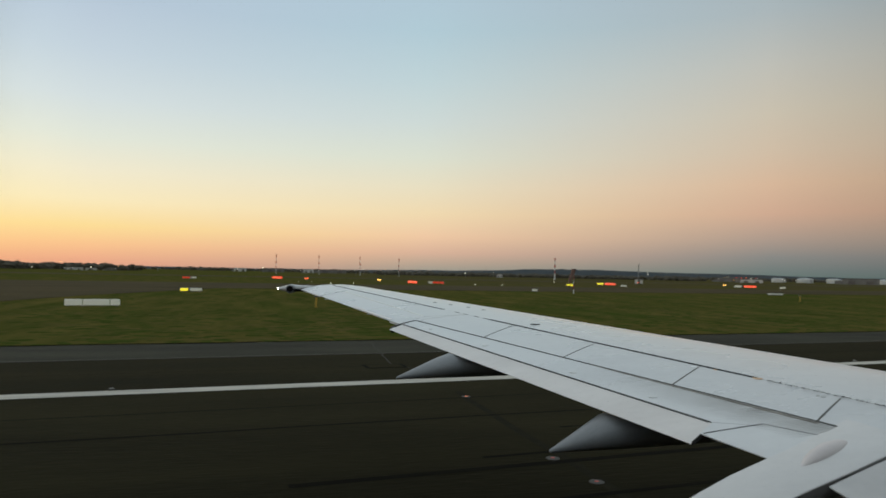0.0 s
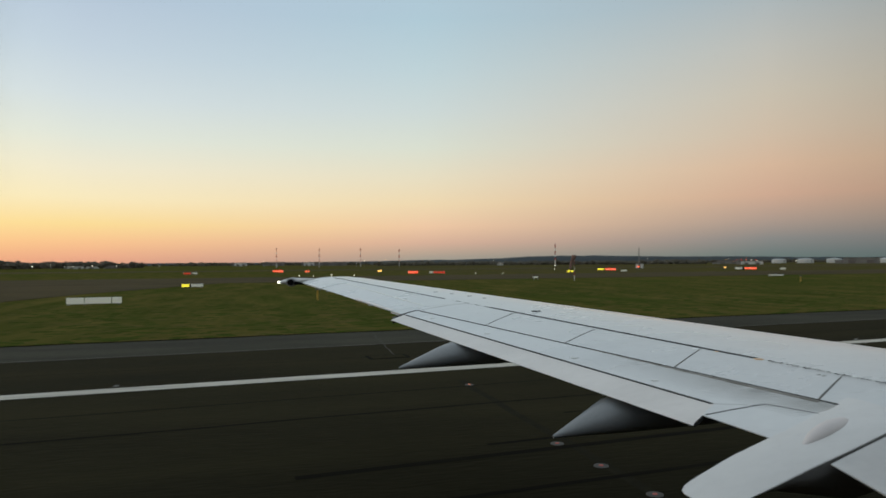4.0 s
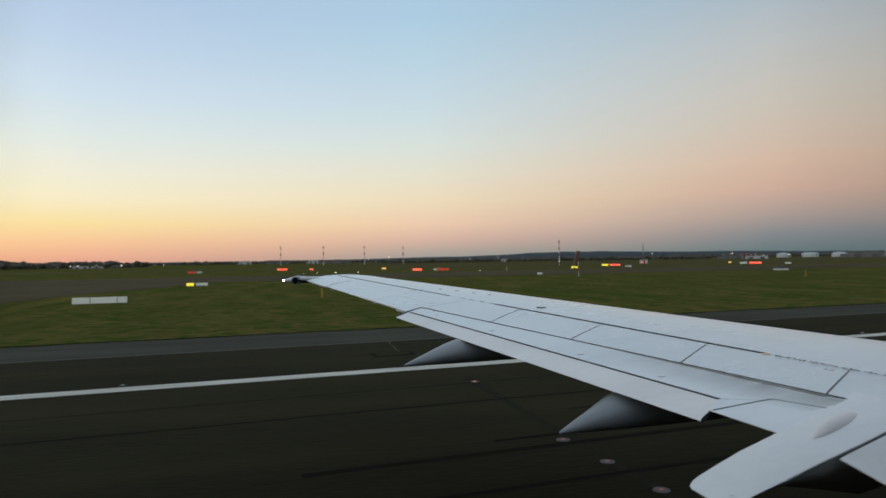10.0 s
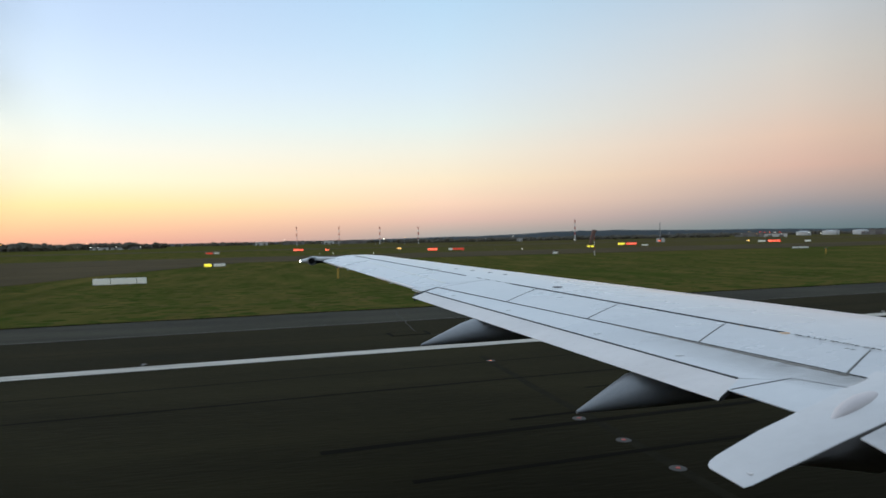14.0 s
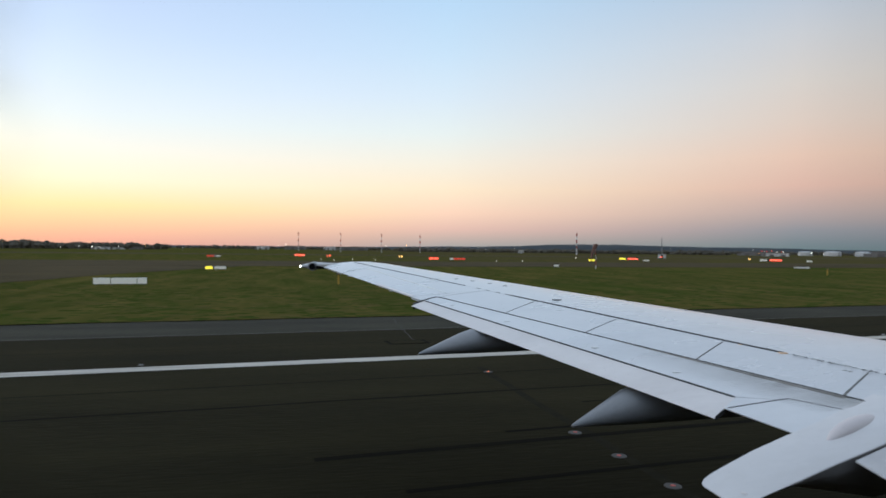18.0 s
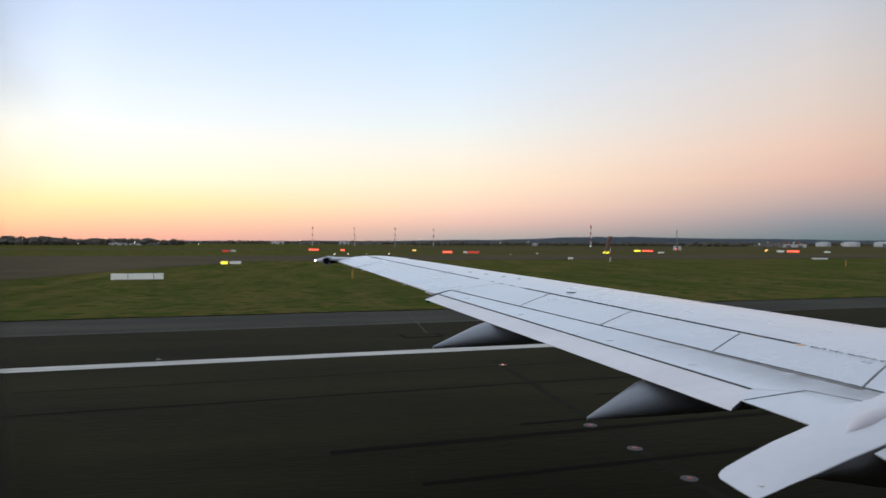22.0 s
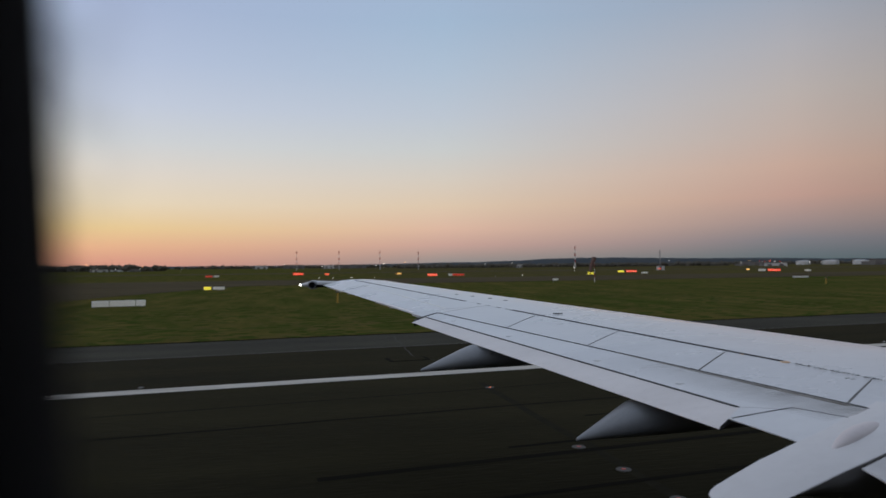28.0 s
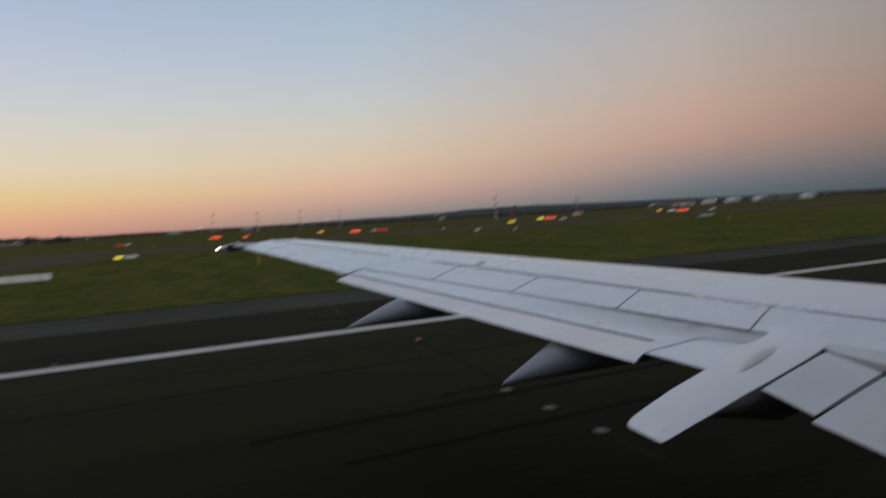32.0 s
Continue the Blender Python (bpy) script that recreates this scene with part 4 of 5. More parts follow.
for k in (-2.0, -0.8, 0.8, 2.0):
    part("leg", pole(0.04, 0.035, 0, 0.12, 8, x=k), M["post"], board)
lit_sign(117, 132.8, [(3.4, "board", "")], -25, 0.40, 0.10, label="long low unlit pale sign board in the grass")
lit_sign(142, 82, [(3.4, "lit_pale", ""), (1.8, "lit_yellow", "black")], -50, 0.6, label="white sign panel with a lit yellow end")
lit_sign(-44, 86, [(1.3, "orange", ""), (0.5, "black", ""), (1.5, "orange", "")], 15, 0.22, label="low dim orange marker panels")

lit_sign(-12.0, 107.7, [(1.1, "lit_yellow", ""), (0.25, "black", ""), (1.75, "lit_pale", "")], 6, 0.55, 0.2, label="sign with a lit yellow panel beside a white one")
lit_sign(-84, 190, [(2.4, "lit_yellow", "black"), (1.0, "lit_white", "")], 20, 0.85, label="lit yellow sign with dark legend bars")
lit_sign(-27.2, 238, [(2.3, "dim_red", ""), (0.6, "post", ""), (1.5, "lit_pale", "")], 5, 0.7, label="dim red sign with a white end panel")
lit_sign(2.0, 277, [(4.0, "lit_red", "lit_legend")], 0, 1.0, label="glowing red sign with pale legend bars")
lit_sign(44.4, 210.4, [(3.1, "lit_red", "lit_legend")], -10, 0.9, label="glowing red sign with pale legend bars")
lit_sign(52.0, 208.6, [(1.3, "lit_pale", ""), (3.8, "dim_red", "")], -12, 0.8, label="red sign with a white end panel")
lit_sign(96.3, 202, [(0.8, "lit_yellow", ""), (0.3, "black", ""), (0.9, "lit_yellow", "")], -20, 0.8, label="pair of lit yellow panels")
lit_sign(133.6, 246, [(2.5, "lit_yellow", ""), (0.7, "black", ""), (4.1, "lit_red", "lit_legend")], -25, 0.9, label="lit yellow and red sign panels in a row")
lit_sign(119.7, 208, [(2.1, "lit_pale", "")], -25, 0.6, label="low white sign panel")
lit_sign(189.6, 232, [(2.7, "lit_pale", ""), (0.9, "black", ""), (4.5, "lit_red", "lit_legend")], -35, 1.0, label="red sign with a white end panel")
lit_sign(53.5, 129, [(1.05, "lit_pale", "")], -15, 0.45, label="small white sign panel")
lit_sign(193.7, 216, [(2.0, "lit_pale", "")], -40, 0.8, label="small pale sign panel")


def guard_lamp(x, y, lamp="lamp_amber", pair=True, label="pair of amber guard lamps on a short post"):
    t = thing("guard_lamp", label, "airfield lamp", (x, y, 0), group="airfield guard lamps")
    part("post", pole(0.06, 0.05, 0, 0.55, 8), M["post"], t)
    for k in ((-0.42, 0.42) if pair else (0.0,)):
        h = part("housing", tube(bmesh.new(), [((k, 0.12, 0.8), 0.3, 0.3, "y"), ((k, -0.12, 0.8), 0.34, 0.34, "y")], 12), M["post"], t)
        part("lens", tube(bmesh.new(), [((k, -0.10, 0.8), 0.29, 0.29, "y"), ((k, -0.16, 0.8), 0.25, 0.25, "y")], 12), M[lamp], h)
    part("crossbar", boxed((-0.5, -0.05, 0.45), (0.5, 0.05, 0.53)), M["post"], t)
    return t


for x, y in ((39.2, 247), (202, 261)):
    guard_lamp(x, y)


def edge_lamp(x, y, lamp="lamp_white"):
    t = thing("taxiway_edge_lamp", "small glowing edge lamp on a short stalk", "airfield lamp", (x, y, 0), group="taxiway edge lamps")
    part("stalk", pole(0.05, 0.04, 0, 0.3, 6), M["post"], t)
    part("globe", tube(bmesh.new(), [((0, 0, 0.28), 0.06, 0.06, "z"), ((0, 0, 0.36), 0.08, 0.08, "z"), ((0, 0, 0.44), 0.03, 0.03, "z")], 8), M[lamp], t)
    return t


for x, y in ((12.6, 254.7), (203.4, 337.5)):
    guard_lamp(x, y, "lamp_red", label="pair of red guard lamps on a short post")
for x, y in ((7.5, 195.5), (11.2, 193), (16.6, 194), (23.4, 195), (62, 198), (70.5, 197), (135, 301)):
    edge_lamp(x, y)
guard_lamp(259.0, 578, "lamp_white", False, "single white lamp at the foot of a mast")
for x, y in ((-53, 40), (-49, 60), (-48, 80), (-55, 60), (-64, 90)):
    edge_lamp(x, y, "lamp_blue")

post = thing("yellow_marker_post", "short yellow marker post in the grass", "marker post", (4.3, 66.4, 0))
part("shaft", boxed((-0.09, -0.05, 0), (0.09, 0.05, 1.0), 0.02), M["yellow"], post)
part("cap", boxed((-0.22, -0.1, 1.0), (0.22, 0.1, 1.12), 0.02), M["bay"], post)
copy_thing(post, pose(86, 92, 0))


def mast(x, y, h, drum=0.6, thick=1.0, paints=("red_paint", "white_paint"), label="slim red and white striped antenna mast", group="striped antenna masts"):
    t = thing("antenna_mast", label, "mast", (x, y, 0), group=group)
    n = 7
    for k in range(n):
        z0, z1 = h * k / n, h * (k + 1) / n
        r0, r1 = 0.42 - 0.16 * k / n, 0.42 - 0.16 * (k + 1) / n
        bm = bmesh.new()
        for a in range(3):
            ca, sa = math.cos(a * 2.094), math.sin(a * 2.094)
            tube(bm, [((r0 * ca, r0 * sa, z0), 0.09 * thick, 0.09 * thick, "z"), ((r1 * ca, r1 * sa, z1), 0.09 * thick, 0.09 * thick, "z")], 5)
            cb, sb = math.cos((a + 1) * 2.094), math.sin((a + 1) * 2.094)
            for f in (0.0, 0.5):
                za, zb = z0 + (z1 - z0) * f, z0 + (z1 - z0) * (f + 0.5)
                tube(bm, [((r0 * ca, r0 * sa, za), 0.05, 0.05, "z"), ((r0 * cb, r0 * sb, zb), 0.05, 0.05, "z")], 4)
        part("mast_section", bm, M[paints[0]] if k % 2 == 0 and k != 0 else M[paints[1]], t)
    for z in (h * 0.99, h * 0.6):
        part("antenna_drum", tube(bmesh.new(), [((0, 0, z - 0.9), drum, drum, "z"), ((0, 0, z + 0.5), drum, drum, "z")], 10), M[paints[0]], t)
    part("spike", pole(0.08, 0.03, h, h + 1.6, 6), M["post"], t)
    part("foot", boxed((-0.7, -0.7, 0), (0.7, 0.7, 0.4), 0.03), M["shed"], t)
    return t


for x, y, h in ((3.5, 700, 19.5), (47, 698, 19.4), (89.5, 694, 19), (130, 688, 18)):
    mast(x, y, h)
mast(262.5, 583.7, 20.5, 0.6, 2.0)
mast(209, 346, 11.0, 0.16, 0.55, ("post", "post"), "thin grey lattice mast beside a hut", "grey masts")

sock = thing("windsock", "drooping dark red windsock on a striped pole", "windsock", (58.4, 120.7, 0))
for k in range(5):
    part("pole_section", pole(0.07 - 0.006 * k, 0.064 - 0.006 * k, 0.95 * k, 0.95 * (k + 1), 8), M["white_paint"] if k % 2 == 0 else M["red_paint"], sock)
part("swivel_frame", tube(bmesh.new(), [((0.0, 0, 4.7), 0.30, 0.30, "z"), ((0, 0, 4.82), 0.36, 0.36, "z"), ((0, 0, 4.9), 0.30, 0.30, "z")], 14), M["post"], sock)
part("cloth", tube(bmesh.new(), [((-0.02, 0, 5.05), 0.46, 0.44, "z"), ((-0.15, 0, 4.5), 0.44, 0.38, "z"), ((-0.5, 0, 3.7), 0.36, 0.30, "z"), ((-0.78, 0, 2.9), 0.27, 0.24, "z"), ((-0.9, 0, 2.3), 0.2, 0.18, "z")], 14),
     M["sock"], sock, "slack dark red cloth cone", smooth=True)

hut = thing("equipment_hut", "small white equipment hut beside a mast", "hut", (206.8, 342, 0), -30)
part("wall", boxed((-2.2, -1.5, 0), (2.2, 1.5, 2.4), 0.03), M["shed_white"], hut)
part("roof", boxed((-2.4, -1.7, 2.4), (2.4, 1.7, 2.6), 0.04), M["roof"], hut)
part("door", boxed((-0.5, -1.56, 0), (0.5, -1.48, 2.05)), M["window_dark"], hut)


# ---- distance ----
def bearing(deg, d):
    return d * math.sin(radians(deg)), d * math.cos(radians(deg))


def shed(deg, d, w, dep, h, mat, roof="roof", bays=5, name="airport_building", label="low pale airport building far across the field"):
    x, y = bearing(deg, d)
    t = thing(name, label, "building", (x, y, 0), -deg, group="far airport buildings")
    part("wall", boxed((-w / 2, -dep / 2, 0), (w / 2, dep / 2, h)), M[mat], t)
    part("roof", boxed((-w / 2 - 0.4, -dep / 2 - 0.4, h), (w / 2 + 0.4, dep / 2 + 0.4, h + 0.5)), M[roof], t)
    for k in range(2):
        cx = -w / 4 + w / 2 * k
        part("hall_door", boxed((cx - w * 0.10, -dep / 2 - 0.12, 0), (cx + w * 0.10, -dep / 2 + 0.05, h * 0.6)), M["roof"], t)
    part("annex", boxed((-w / 2 - w * 0.22, -dep / 3, 0), (-w / 2, dep / 3, h * 0.62)), M["shed"], t)
    return t


for deg, d, w, dep, h, mat in ((-14.7, 800, 15, 9, 2.6, "shed_white"), (-13.3, 830, 20, 8, 2.2, "shed_white"), (-12.2, 815, 10, 8, 2.9, "shed"), (-11.5, 900, 26, 14, 4.2, "shed"), (-17.5, 980, 26, 16, 6, "shed"), (-2.6, 1500, 26, 14, 7, "shed_white"), (0.2, 1550, 40, 20, 8, "shed"),
                               (3.0, 1400, 20, 12, 7.0, "shed_white"), (5.0, 1450, 60, 20, 7, "shed"), (12.5, 1350, 40, 16, 6, "shed"), (19.5, 900, 7, 6, 4, "shed_white"),
                               (38.0, 1050, 30, 20, 5.0, "shed"), (39.7, 860, 24, 8, 3.6, "shed_white"), (47.0, 1000, 40, 20, 7, "shed"), (-24, 1000, 60, 20, 7, "shed")):
    shed(deg, d, w, dep, h, mat)


def tank(deg, d, r, h):
    x, y = bearing(deg, d)
    t = thing("storage_tank", "round white storage tank far across the field", "tank", (x, y, 0), group="white storage tanks")
    part("shell", tube(bmesh.new(), [((0, 0, 0), r, r, "z"), ((0, 0, h), r, r, "z")], 28), M["shed_white"], t)
    part("lid", tube(bmesh.new(), [((0, 0, h), r * 0.99, r * 0.99, "z"), ((0, 0, h + r * 0.07), r * 0.75, r * 0.75, "z"), ((0, 0, h + r * 0.12), r * 0.35, r * 0.35, "z")], 28), M["shed_white"], t)
    part("stair", boxed((-0.5, -r - 0.9, 0), (0.5, -r + 0.1, h)), M["post"], t)


for deg, d, r, h in ((41.6, 1300, 11.4, 6.0), (43.4, 1280, 12.6, 6.3), (45.3, 1280, 11.4, 6.4), (46.9, 1280, 12.6, 6.4), (48.6, 1280, 12.6, 6.4)):
    tank(deg, d, r, h)

# street and apron lamps far off
rng = random.Random(7)
for k in range(34):
    deg = rng.choice([rng.uniform(-24, -6), rng.uniform(-24, -12), rng.uniform(-4, 14), rng.uniform(14, 50), rng.uniform(37, 41)])
    d = rng.uniform(700, 1250)
    x, y = bearing(deg, d)
    h = rng.uniform(3.0, 8.0)
    t = thing("apron_lamp", "distant lamp on a slim pole", "lamp post", (x, y, 0), group="distant apron lamps")
    part("pole", pole(0.12, 0.08, 0, h, 6), M["post"], t)
    part("lamp_head", boxed((-0.3, -0.3, h), (0.3, 0.3, h + 0.3), 0.05), M["lamp_white"] if rng.random() < 0.7 else M["lamp_amber"], t)
for deg, h in ((-17.5, 1.9), (-16.3, 2.6), (-15.4, 2.4), (-14.9, 2.5), (-13.6, 2.9), (-11.9, 2.6), (-8.9, 2.2)):
    x, y = bearing(deg, 790)
    t = thing("apron_lamp", "distant lamp on a slim pole", "lamp post", (x, y, 0), group="distant apron lamps")
    part("pole", pole(0.12, 0.08, 0, h, 6), M["post"], t)
    part("lamp_head", boxed((-0.32, -0.3, h), (0.32, 0.3, h + 0.34), 0.05), M["lamp_white"], t)
for k in range(5):
    x, y = bearing(38.6 + 0.35 * k, 800)
    h = (5.4, 5.0, 5.3, 4.8, 5.0)[k]
    t = thing("obstacle_lamp", "red or amber obstacle lamp on a slim pole", "lamp post", (x, y, 0), group="obstacle lamps")
    part("pole", pole(0.12, 0.08, 0, h, 6), M["post"], t)
    part("lamp_head", boxed((-0.45, -0.3, h), (0.45, 0.3, h + 0.55), 0.05), M[("lit_red", "lit_red", "lamp_red", "lit_white", "lit_red")[k]], t)


def ridge(name, deg0, deg1, d, heights, mat, label, n=160, rough=0.12, depth=120):
    """A long low rise with an uneven crest."""
    bm = bmesh.new()
    prev = None
    for k in range(n + 1):
        f = k / n
        deg = deg0 + (deg1 - deg0) * f
        p = f * (len(heights) - 1)
        i = min(int(p), len(heights) - 2)
        s = p - i
        s = s * s * (3 - 2 * s)
        h = heights[i] * (1 - s) + heights[i + 1] * s
        h *= 1 + rough * (noise.noise((k * 0.31, d, 0)) + 0.6 * noise.noise((k * 1.3, d, 4)))
        x0, y0 = bearing(deg, d - depth)
        x1, y1 = bearing(deg, d)
        x2, y2 = bearing(deg, d + depth)
        row = [bm.verts.new((x0, y0, -1)), bm.verts.new(((x0 + x1) / 2, (y0 + y1) / 2, h * 0.6)), bm.verts.new((x1, y1, h)), bm.verts.new((x2, y2, -1))]
        if prev:
            for j in range(3):
                bm.faces.new((prev[j], row[j], row[j + 1], prev[j + 1]))
        prev = row
    return single(name, bm, M[mat], label, "hill", kind="structure", smooth=True)


ridge("backdrop_hills", -70, 100, 3600, [16, 22, 20, 16, 13, 12, 12, 14, 22, 40, 30, 20, 17, 22, 28, 24, 20], "hill", "long low blue-grey hills on the horizon", 260, 0.10, 500)


def woods(deg0, deg1, d0, d1, count, h0, h1, seed):
    """Far woods: many irregular crowns standing close, one uneven dark band."""
    r = random.Random(seed)
    verts, faces = [], []
    for k in range(count):
        deg, d = r.uniform(deg0, deg1), r.uniform(d0, d1)
        cx, cy = bearing(deg, d)
        h = r.uniform(h0, h1) * (0.75 + 0.5 * (0.5 + 0.5 * noise.noise((deg * 0.55, d * 0.002, seed))))
        w = h * r.uniform(0.5, 1.1)
        for c in range(4):
            px_, py_ = cx + r.uniform(-w, w) * 0.7, cy + r.uniform(-w, w) * 0.7
            hz = h * r.uniform(0.55, 1.0)
            rr = w * r.uniform(0.45, 0.8)
            base = len(verts)
            verts.append((px_, py_, hz))
            for lev, (zz, rad) in enumerate(((0.90, 0.62), (0.62, 1.0), (0.1, 0.8))):
                for a in range(6):
                    q = a / 6 * 6.283 + lev * 0.5
                    g = rad * rr * r.uniform(0.75, 1.25)
                    verts.append((px_ + g * math.cos(q), py_ + g * math.sin(q), hz * zz * r.uniform(0.9, 1.08)))
            for a in range(6):
                n_ = (a + 1) % 6
                faces.append((base, base + 1 + a, base + 1 + n_))
                for lev in range(2):
                    o = base + 1 + 6 * lev
                    faces.append((o + a, o + 6 + a, o + 6 + n_, o + n_))
    me = bpy.data.meshes.new("woods")
    me.from_pydata(verts, [], faces)
    me.materials.append(M["wood_far"])
    return me


tagged(new("tree_line", woods(-40, -10.5, 820, 1000, 560, 4.2, 8.8, 1)), "dark uneven line of trees at the edge of the airfield", "trees", kind="stuff")
tagged(new("tree_clump", woods(-30, -17.9, 780, 850, 110, 6.5, 11, 5)), "taller dark clump of trees at the field edge", "trees", kind="stuff")
tagged(new("far_woods", woods(-70, 100, 1500, 2300, 1500, 5, 10, 2)), "far dark belt of trees and hedges along the horizon", "trees", kind="stuff")
tagged(new("shrub_belt", woods(9, 36, 950, 1100, 330, 4, 7, 3)), "low dark shrub belt beyond the field", "shrubs", kind="stuff")

# grass tufts along the turf's edge
r = random.Random(11)
verts, faces = [], []
for k in range(2600):
    x = r.uniform(-22, 75)
    x, y = on_runway(x, 33.58 + abs(r.gauss(0, 1)) * r.choice((0.15, 0.3, 0.6)))
    for b in range(3):
        a, h, w = r.uniform(0, 6.28), r.uniform(0.01, 0.028), r.uniform(0.02, 0.05)
        ox, oy = x + r.uniform(-0.1, 0.1), y + r.uniform(-0.1, 0.1)
        i = len(verts)
        verts += [(ox - w * math.cos(a), oy - w * math.sin(a), 0), (ox + w * math.cos(a), oy + w * math.sin(a), 0), (ox + r.uniform(-0.06, 0.06), oy + r.uniform(-0.06, 0.06), h)]
        faces.append((i, i + 1, i + 2))
me = bpy.data.meshes.new("tufts")
me.from_pydata(verts, [], faces)
me.materials.append(M["blade"])
tagged(new("grass_tufts", me), "tufts of short grass at the pavement edge", "grass", kind="stuff")

# low tussocks over the near field, straw and green
tm = material("tussock_grass", (0.040, 0.060, 0.012), 0.95, spec=0.0)
tn = tm.node_tree
island = tn.nodes.new("ShaderNodeNewGeometry")
wire(tn, ramp(tn, island.outputs["Random Per Island"], [(0.0, (0.040, 0.058, 0.012, 1)), (0.45, (0.054, 0.072, 0.015, 1)), (0.75, (0.082, 0.076, 0.023, 1)), (1.0, (0.112, 0.090, 0.032, 1))]),
     tn.nodes["Principled BSDF"].inputs["Base Color"])
r = random.Random(23)
verts, faces = [], []
for k in range(11000):
    f = r.random() ** 1.3
    out = 34.2 + 72 * f
    x = r.uniform(-26 - 0.5 * out * 0.2, 30 + 1.25 * out)
    if noise.noise((x * 0.12, out * 0.05, 3)) < r.uniform(-0.5, 0.3):
        continue
    x, y = on_runway(x, out)
    if x < -20 and y > 70:
        continue
    h, w = r.uniform(0.012, 0.040), r.uniform(0.18, 0.5)
    i = len(verts)
    verts.append((x + r.uniform(-0.1, 0.1), y, h))
    for a in range(5):
        q, g = a * 1.2566 + r.uniform(-0.3, 0.3), w * r.uniform(0.7, 1.3)
        verts.append((x + 1.5 * g * math.cos(q), y + g * math.sin(q), 0.004))
    faces += [(i, i + 1 + a, i + 1 + (a + 1) % 5) for a in range(5)]
me = bpy.data.meshes.new("tussocks")
me.from_pydata(verts, [], faces)
me.materials.append(tm)
tagged(new("grass_tussocks", me), "low straw and green tussocks over the field", "grass", kind="stuff")


# ---- cabin wall round the window ----
WY = 0.15          # plane of the window's inner frame
WX0, WX1, WZ0, WZ1 = -0.093, 0.340, 3.420, 3.765


def window_ring(x0, x1, z0, z1, rad, y, n=8, tight=0.03):
    pts = []
    for cx, cz, a0, r_ in ((x1 - rad, z1 - rad, 0, rad), (x0 + tight, z1 - tight, 90, tight), (x0 + tight, z0 + tight, 180, tight), (x1 - rad, z0 + rad, 270, rad)):
        for k in range(n + 1):
            a = radians(a0 + 90 * k / n)
            pts.append((cx + r_ * math.cos(a) - 0.05 * (cz + r_ * math.sin(a) - 3.59), y, cz + r_ * math.sin(a)))
    return pts


def ring_faces(bm, loops):
    rows = [[bm.verts.new(p) for p in lp] for lp in loops]
    for p, q in zip(rows, rows[1:]):
        n = len(p)
        for k in range(n):
            bm.faces.new((p[k], p[(k + 1) % n], q[(k + 1) % n], q[k]))
    return bm


inner_ring = window_ring(WX0, WX1, WZ0, WZ1, 0.09, WY)


def to_rect(p, x0, x1, z0, z1, y):
    cx, cz = (WX0 + WX1) / 2, (WZ0 + WZ1) / 2
    dx, dz = p[0] - cx, p[2] - cz
    f = min(((x1 - cx) if dx > 0 else (cx - x0)) / max(abs(dx), 1e-6), ((z1 - cz) if dz > 0 else (cz - z0)) / max(abs(dz), 1e-6))
    return (cx + dx * f, y, cz + dz * f)


lip = window_ring(WX0 + 0.012, WX1 - 0.012, WZ0 + 0.012, WZ1 - 0.012, 0.088, WY + 0.02)
single("window_frame", ring_faces(bmesh.new(), [[to_rect(p, WX0 - 0.35, WX1 + 0.35, WZ0 - 0.3, WZ1 + 0.3, WY - 0.03) for p in inner_ring], window_ring(WX0 - 0.03, WX1 + 0.03, WZ0 - 0.03, WZ1 + 0.03, 0.12, WY - 0.025),
                                              inner_ring, lip, [(p[0], WY + 0.05, p[2]) for p in inner_ring]]),
       M["cabin"], "dark rounded cabin window surround", "window frame", kind="structure", smooth=True)

bm = bmesh.new()
CY, CZ, CR = -1.72, 3.40, 1.92
xs = [-6.0, -3.0, WX0 - 0.3, WX1 + 0.3, 3.0, 6.0, 9.0]
hole = (math.asin((WZ0 - 0.25 - CZ) / CR), math.asin((WZ1 + 0.25 - CZ) / CR))
ang = [hole[0], hole[0] * 0.33 + hole[1] * 0.67, hole[1]] + [hole[1] + (2 * math.pi - hole[1] + hole[0]) * k / 30 for k in range(1, 30)]
cols = [[bm.verts.new((x, CY + CR * math.cos(a), CZ + CR * math.sin(a))) for a in ang] for x in xs]
for i in range(len(xs) - 1):
    for j in range(len(ang)):
        if i == 2 and j < 2:
            continue
        q = (j + 1) % len(ang)
        bm.faces.new((cols[i][j], cols[i + 1][j], cols[i + 1][q], cols[i][q]))
bm.faces.new(cols[0])
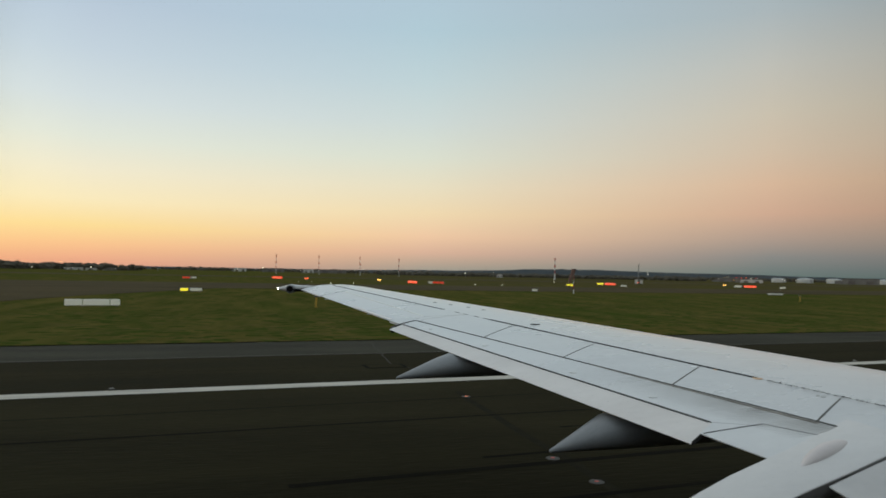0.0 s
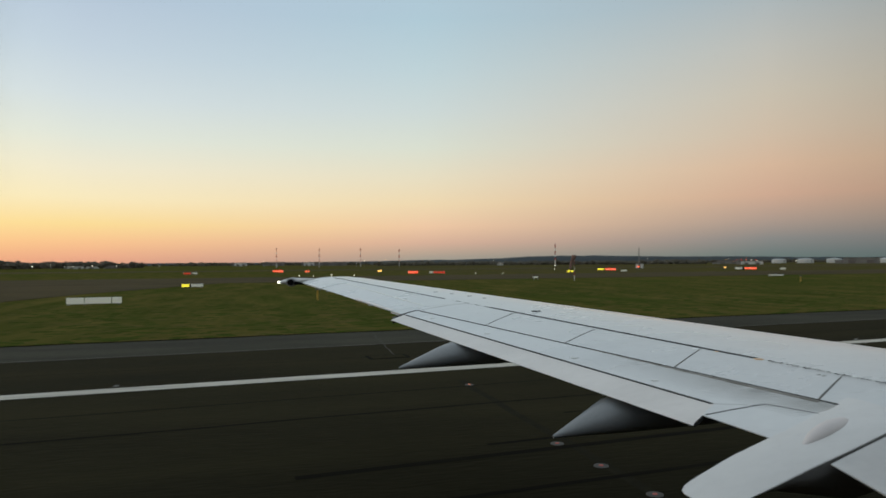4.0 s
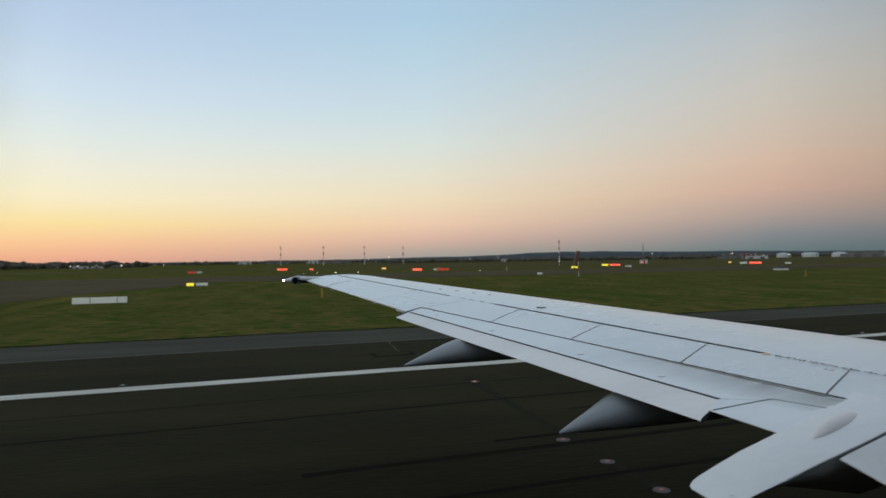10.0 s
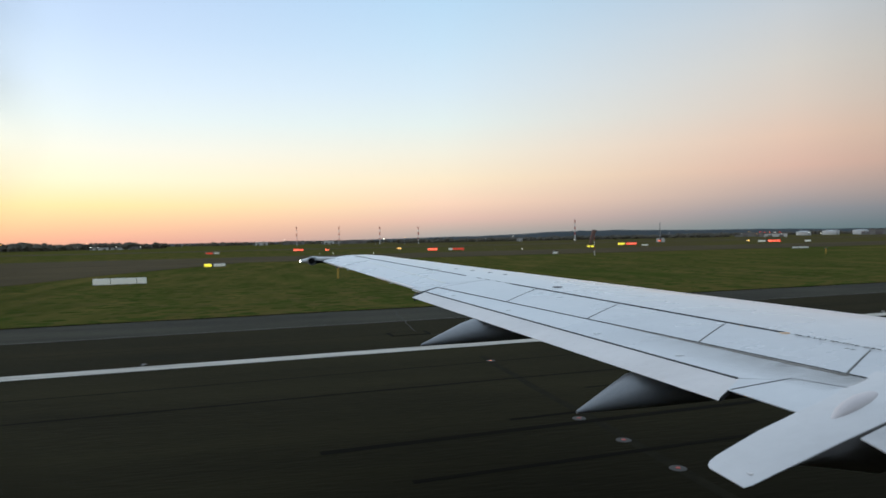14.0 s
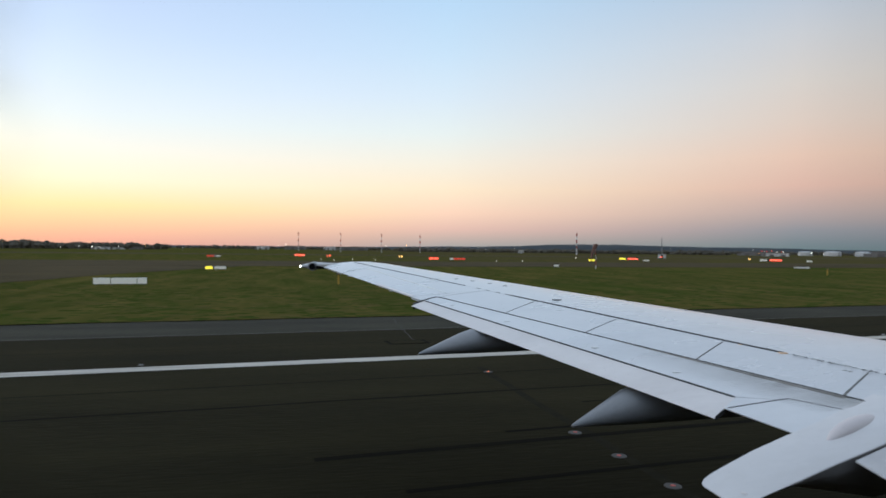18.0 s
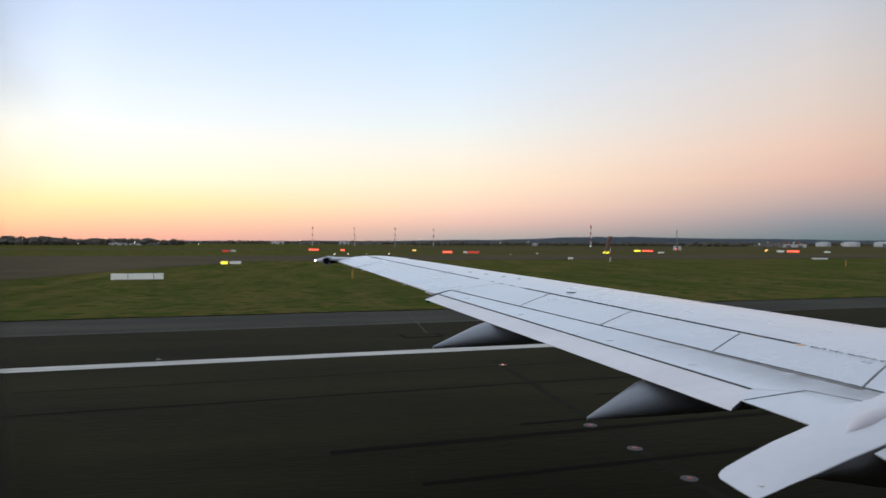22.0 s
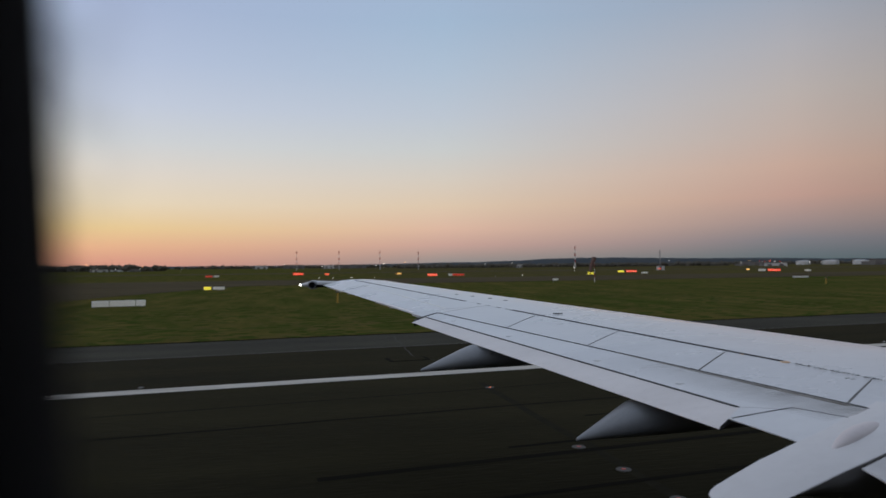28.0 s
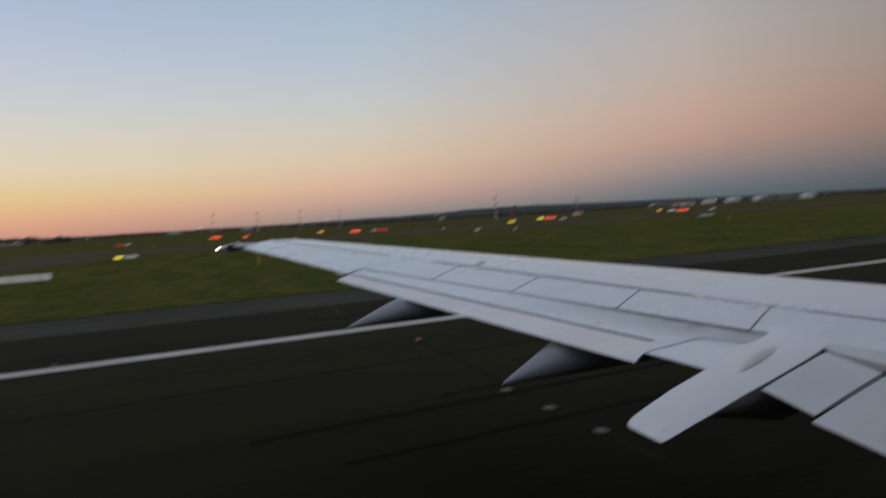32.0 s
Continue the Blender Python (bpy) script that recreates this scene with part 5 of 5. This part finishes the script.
bm.faces.new(cols[-1][::-1])
hull = single("fuselage_wall", bm, M["hull"], "plain fuselage shell round the cabin", "fuselage", kind="structure", smooth=True)
single("cabin_floor", boxed((-5.9, CY - 1.5, 2.50), (8.9, CY + 1.55, 2.58)), M["cabin"], "dark cabin floor", "floor", kind="structure")

# the pane, with faint smears; the aft edge's soft haze is painted as film
pm = bpy.data.materials.new("window_acrylic")
pm.use_nodes = True
pt = pm.node_tree
pt.nodes.clear()
clear = pt.nodes.new("ShaderNodeBsdfTransparent")
film_ = pt.nodes.new("ShaderNodeBsdfDiffuse")
film_.inputs[0].default_value = (0.35, 0.34, 0.33, 1)
geo = pt.nodes.new("ShaderNodeNewGeometry")
sp = pt.nodes.new("ShaderNodeSeparateXYZ")
wire(pt, geo.outputs["Position"], sp.inputs[0])
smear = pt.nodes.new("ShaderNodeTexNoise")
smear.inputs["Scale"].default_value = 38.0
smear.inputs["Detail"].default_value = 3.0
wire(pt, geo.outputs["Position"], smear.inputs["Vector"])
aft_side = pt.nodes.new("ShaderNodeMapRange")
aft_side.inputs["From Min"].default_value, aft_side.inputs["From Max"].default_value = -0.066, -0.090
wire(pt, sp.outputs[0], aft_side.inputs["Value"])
smear_haze = maths(pt, "MULTIPLY", maths(pt, "SUBTRACT", smear.outputs["Fac"], 0.42, clamp=True), maths(pt, "ADD", maths(pt, "MULTIPLY", aft_side.outputs[0], 2.0), 0.02))
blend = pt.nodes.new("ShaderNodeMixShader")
wire(pt, smear_haze, blend.inputs[0])
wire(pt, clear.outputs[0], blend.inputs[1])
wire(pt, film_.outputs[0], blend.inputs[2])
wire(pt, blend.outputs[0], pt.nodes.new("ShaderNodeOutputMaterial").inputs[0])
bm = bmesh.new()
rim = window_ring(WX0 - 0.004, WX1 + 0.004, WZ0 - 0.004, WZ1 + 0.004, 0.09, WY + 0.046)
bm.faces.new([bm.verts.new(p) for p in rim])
pane = single("window_pane", bm, pm, "clear cabin window pane with faint smears and a painted edge haze", "window pane", kind="structure")
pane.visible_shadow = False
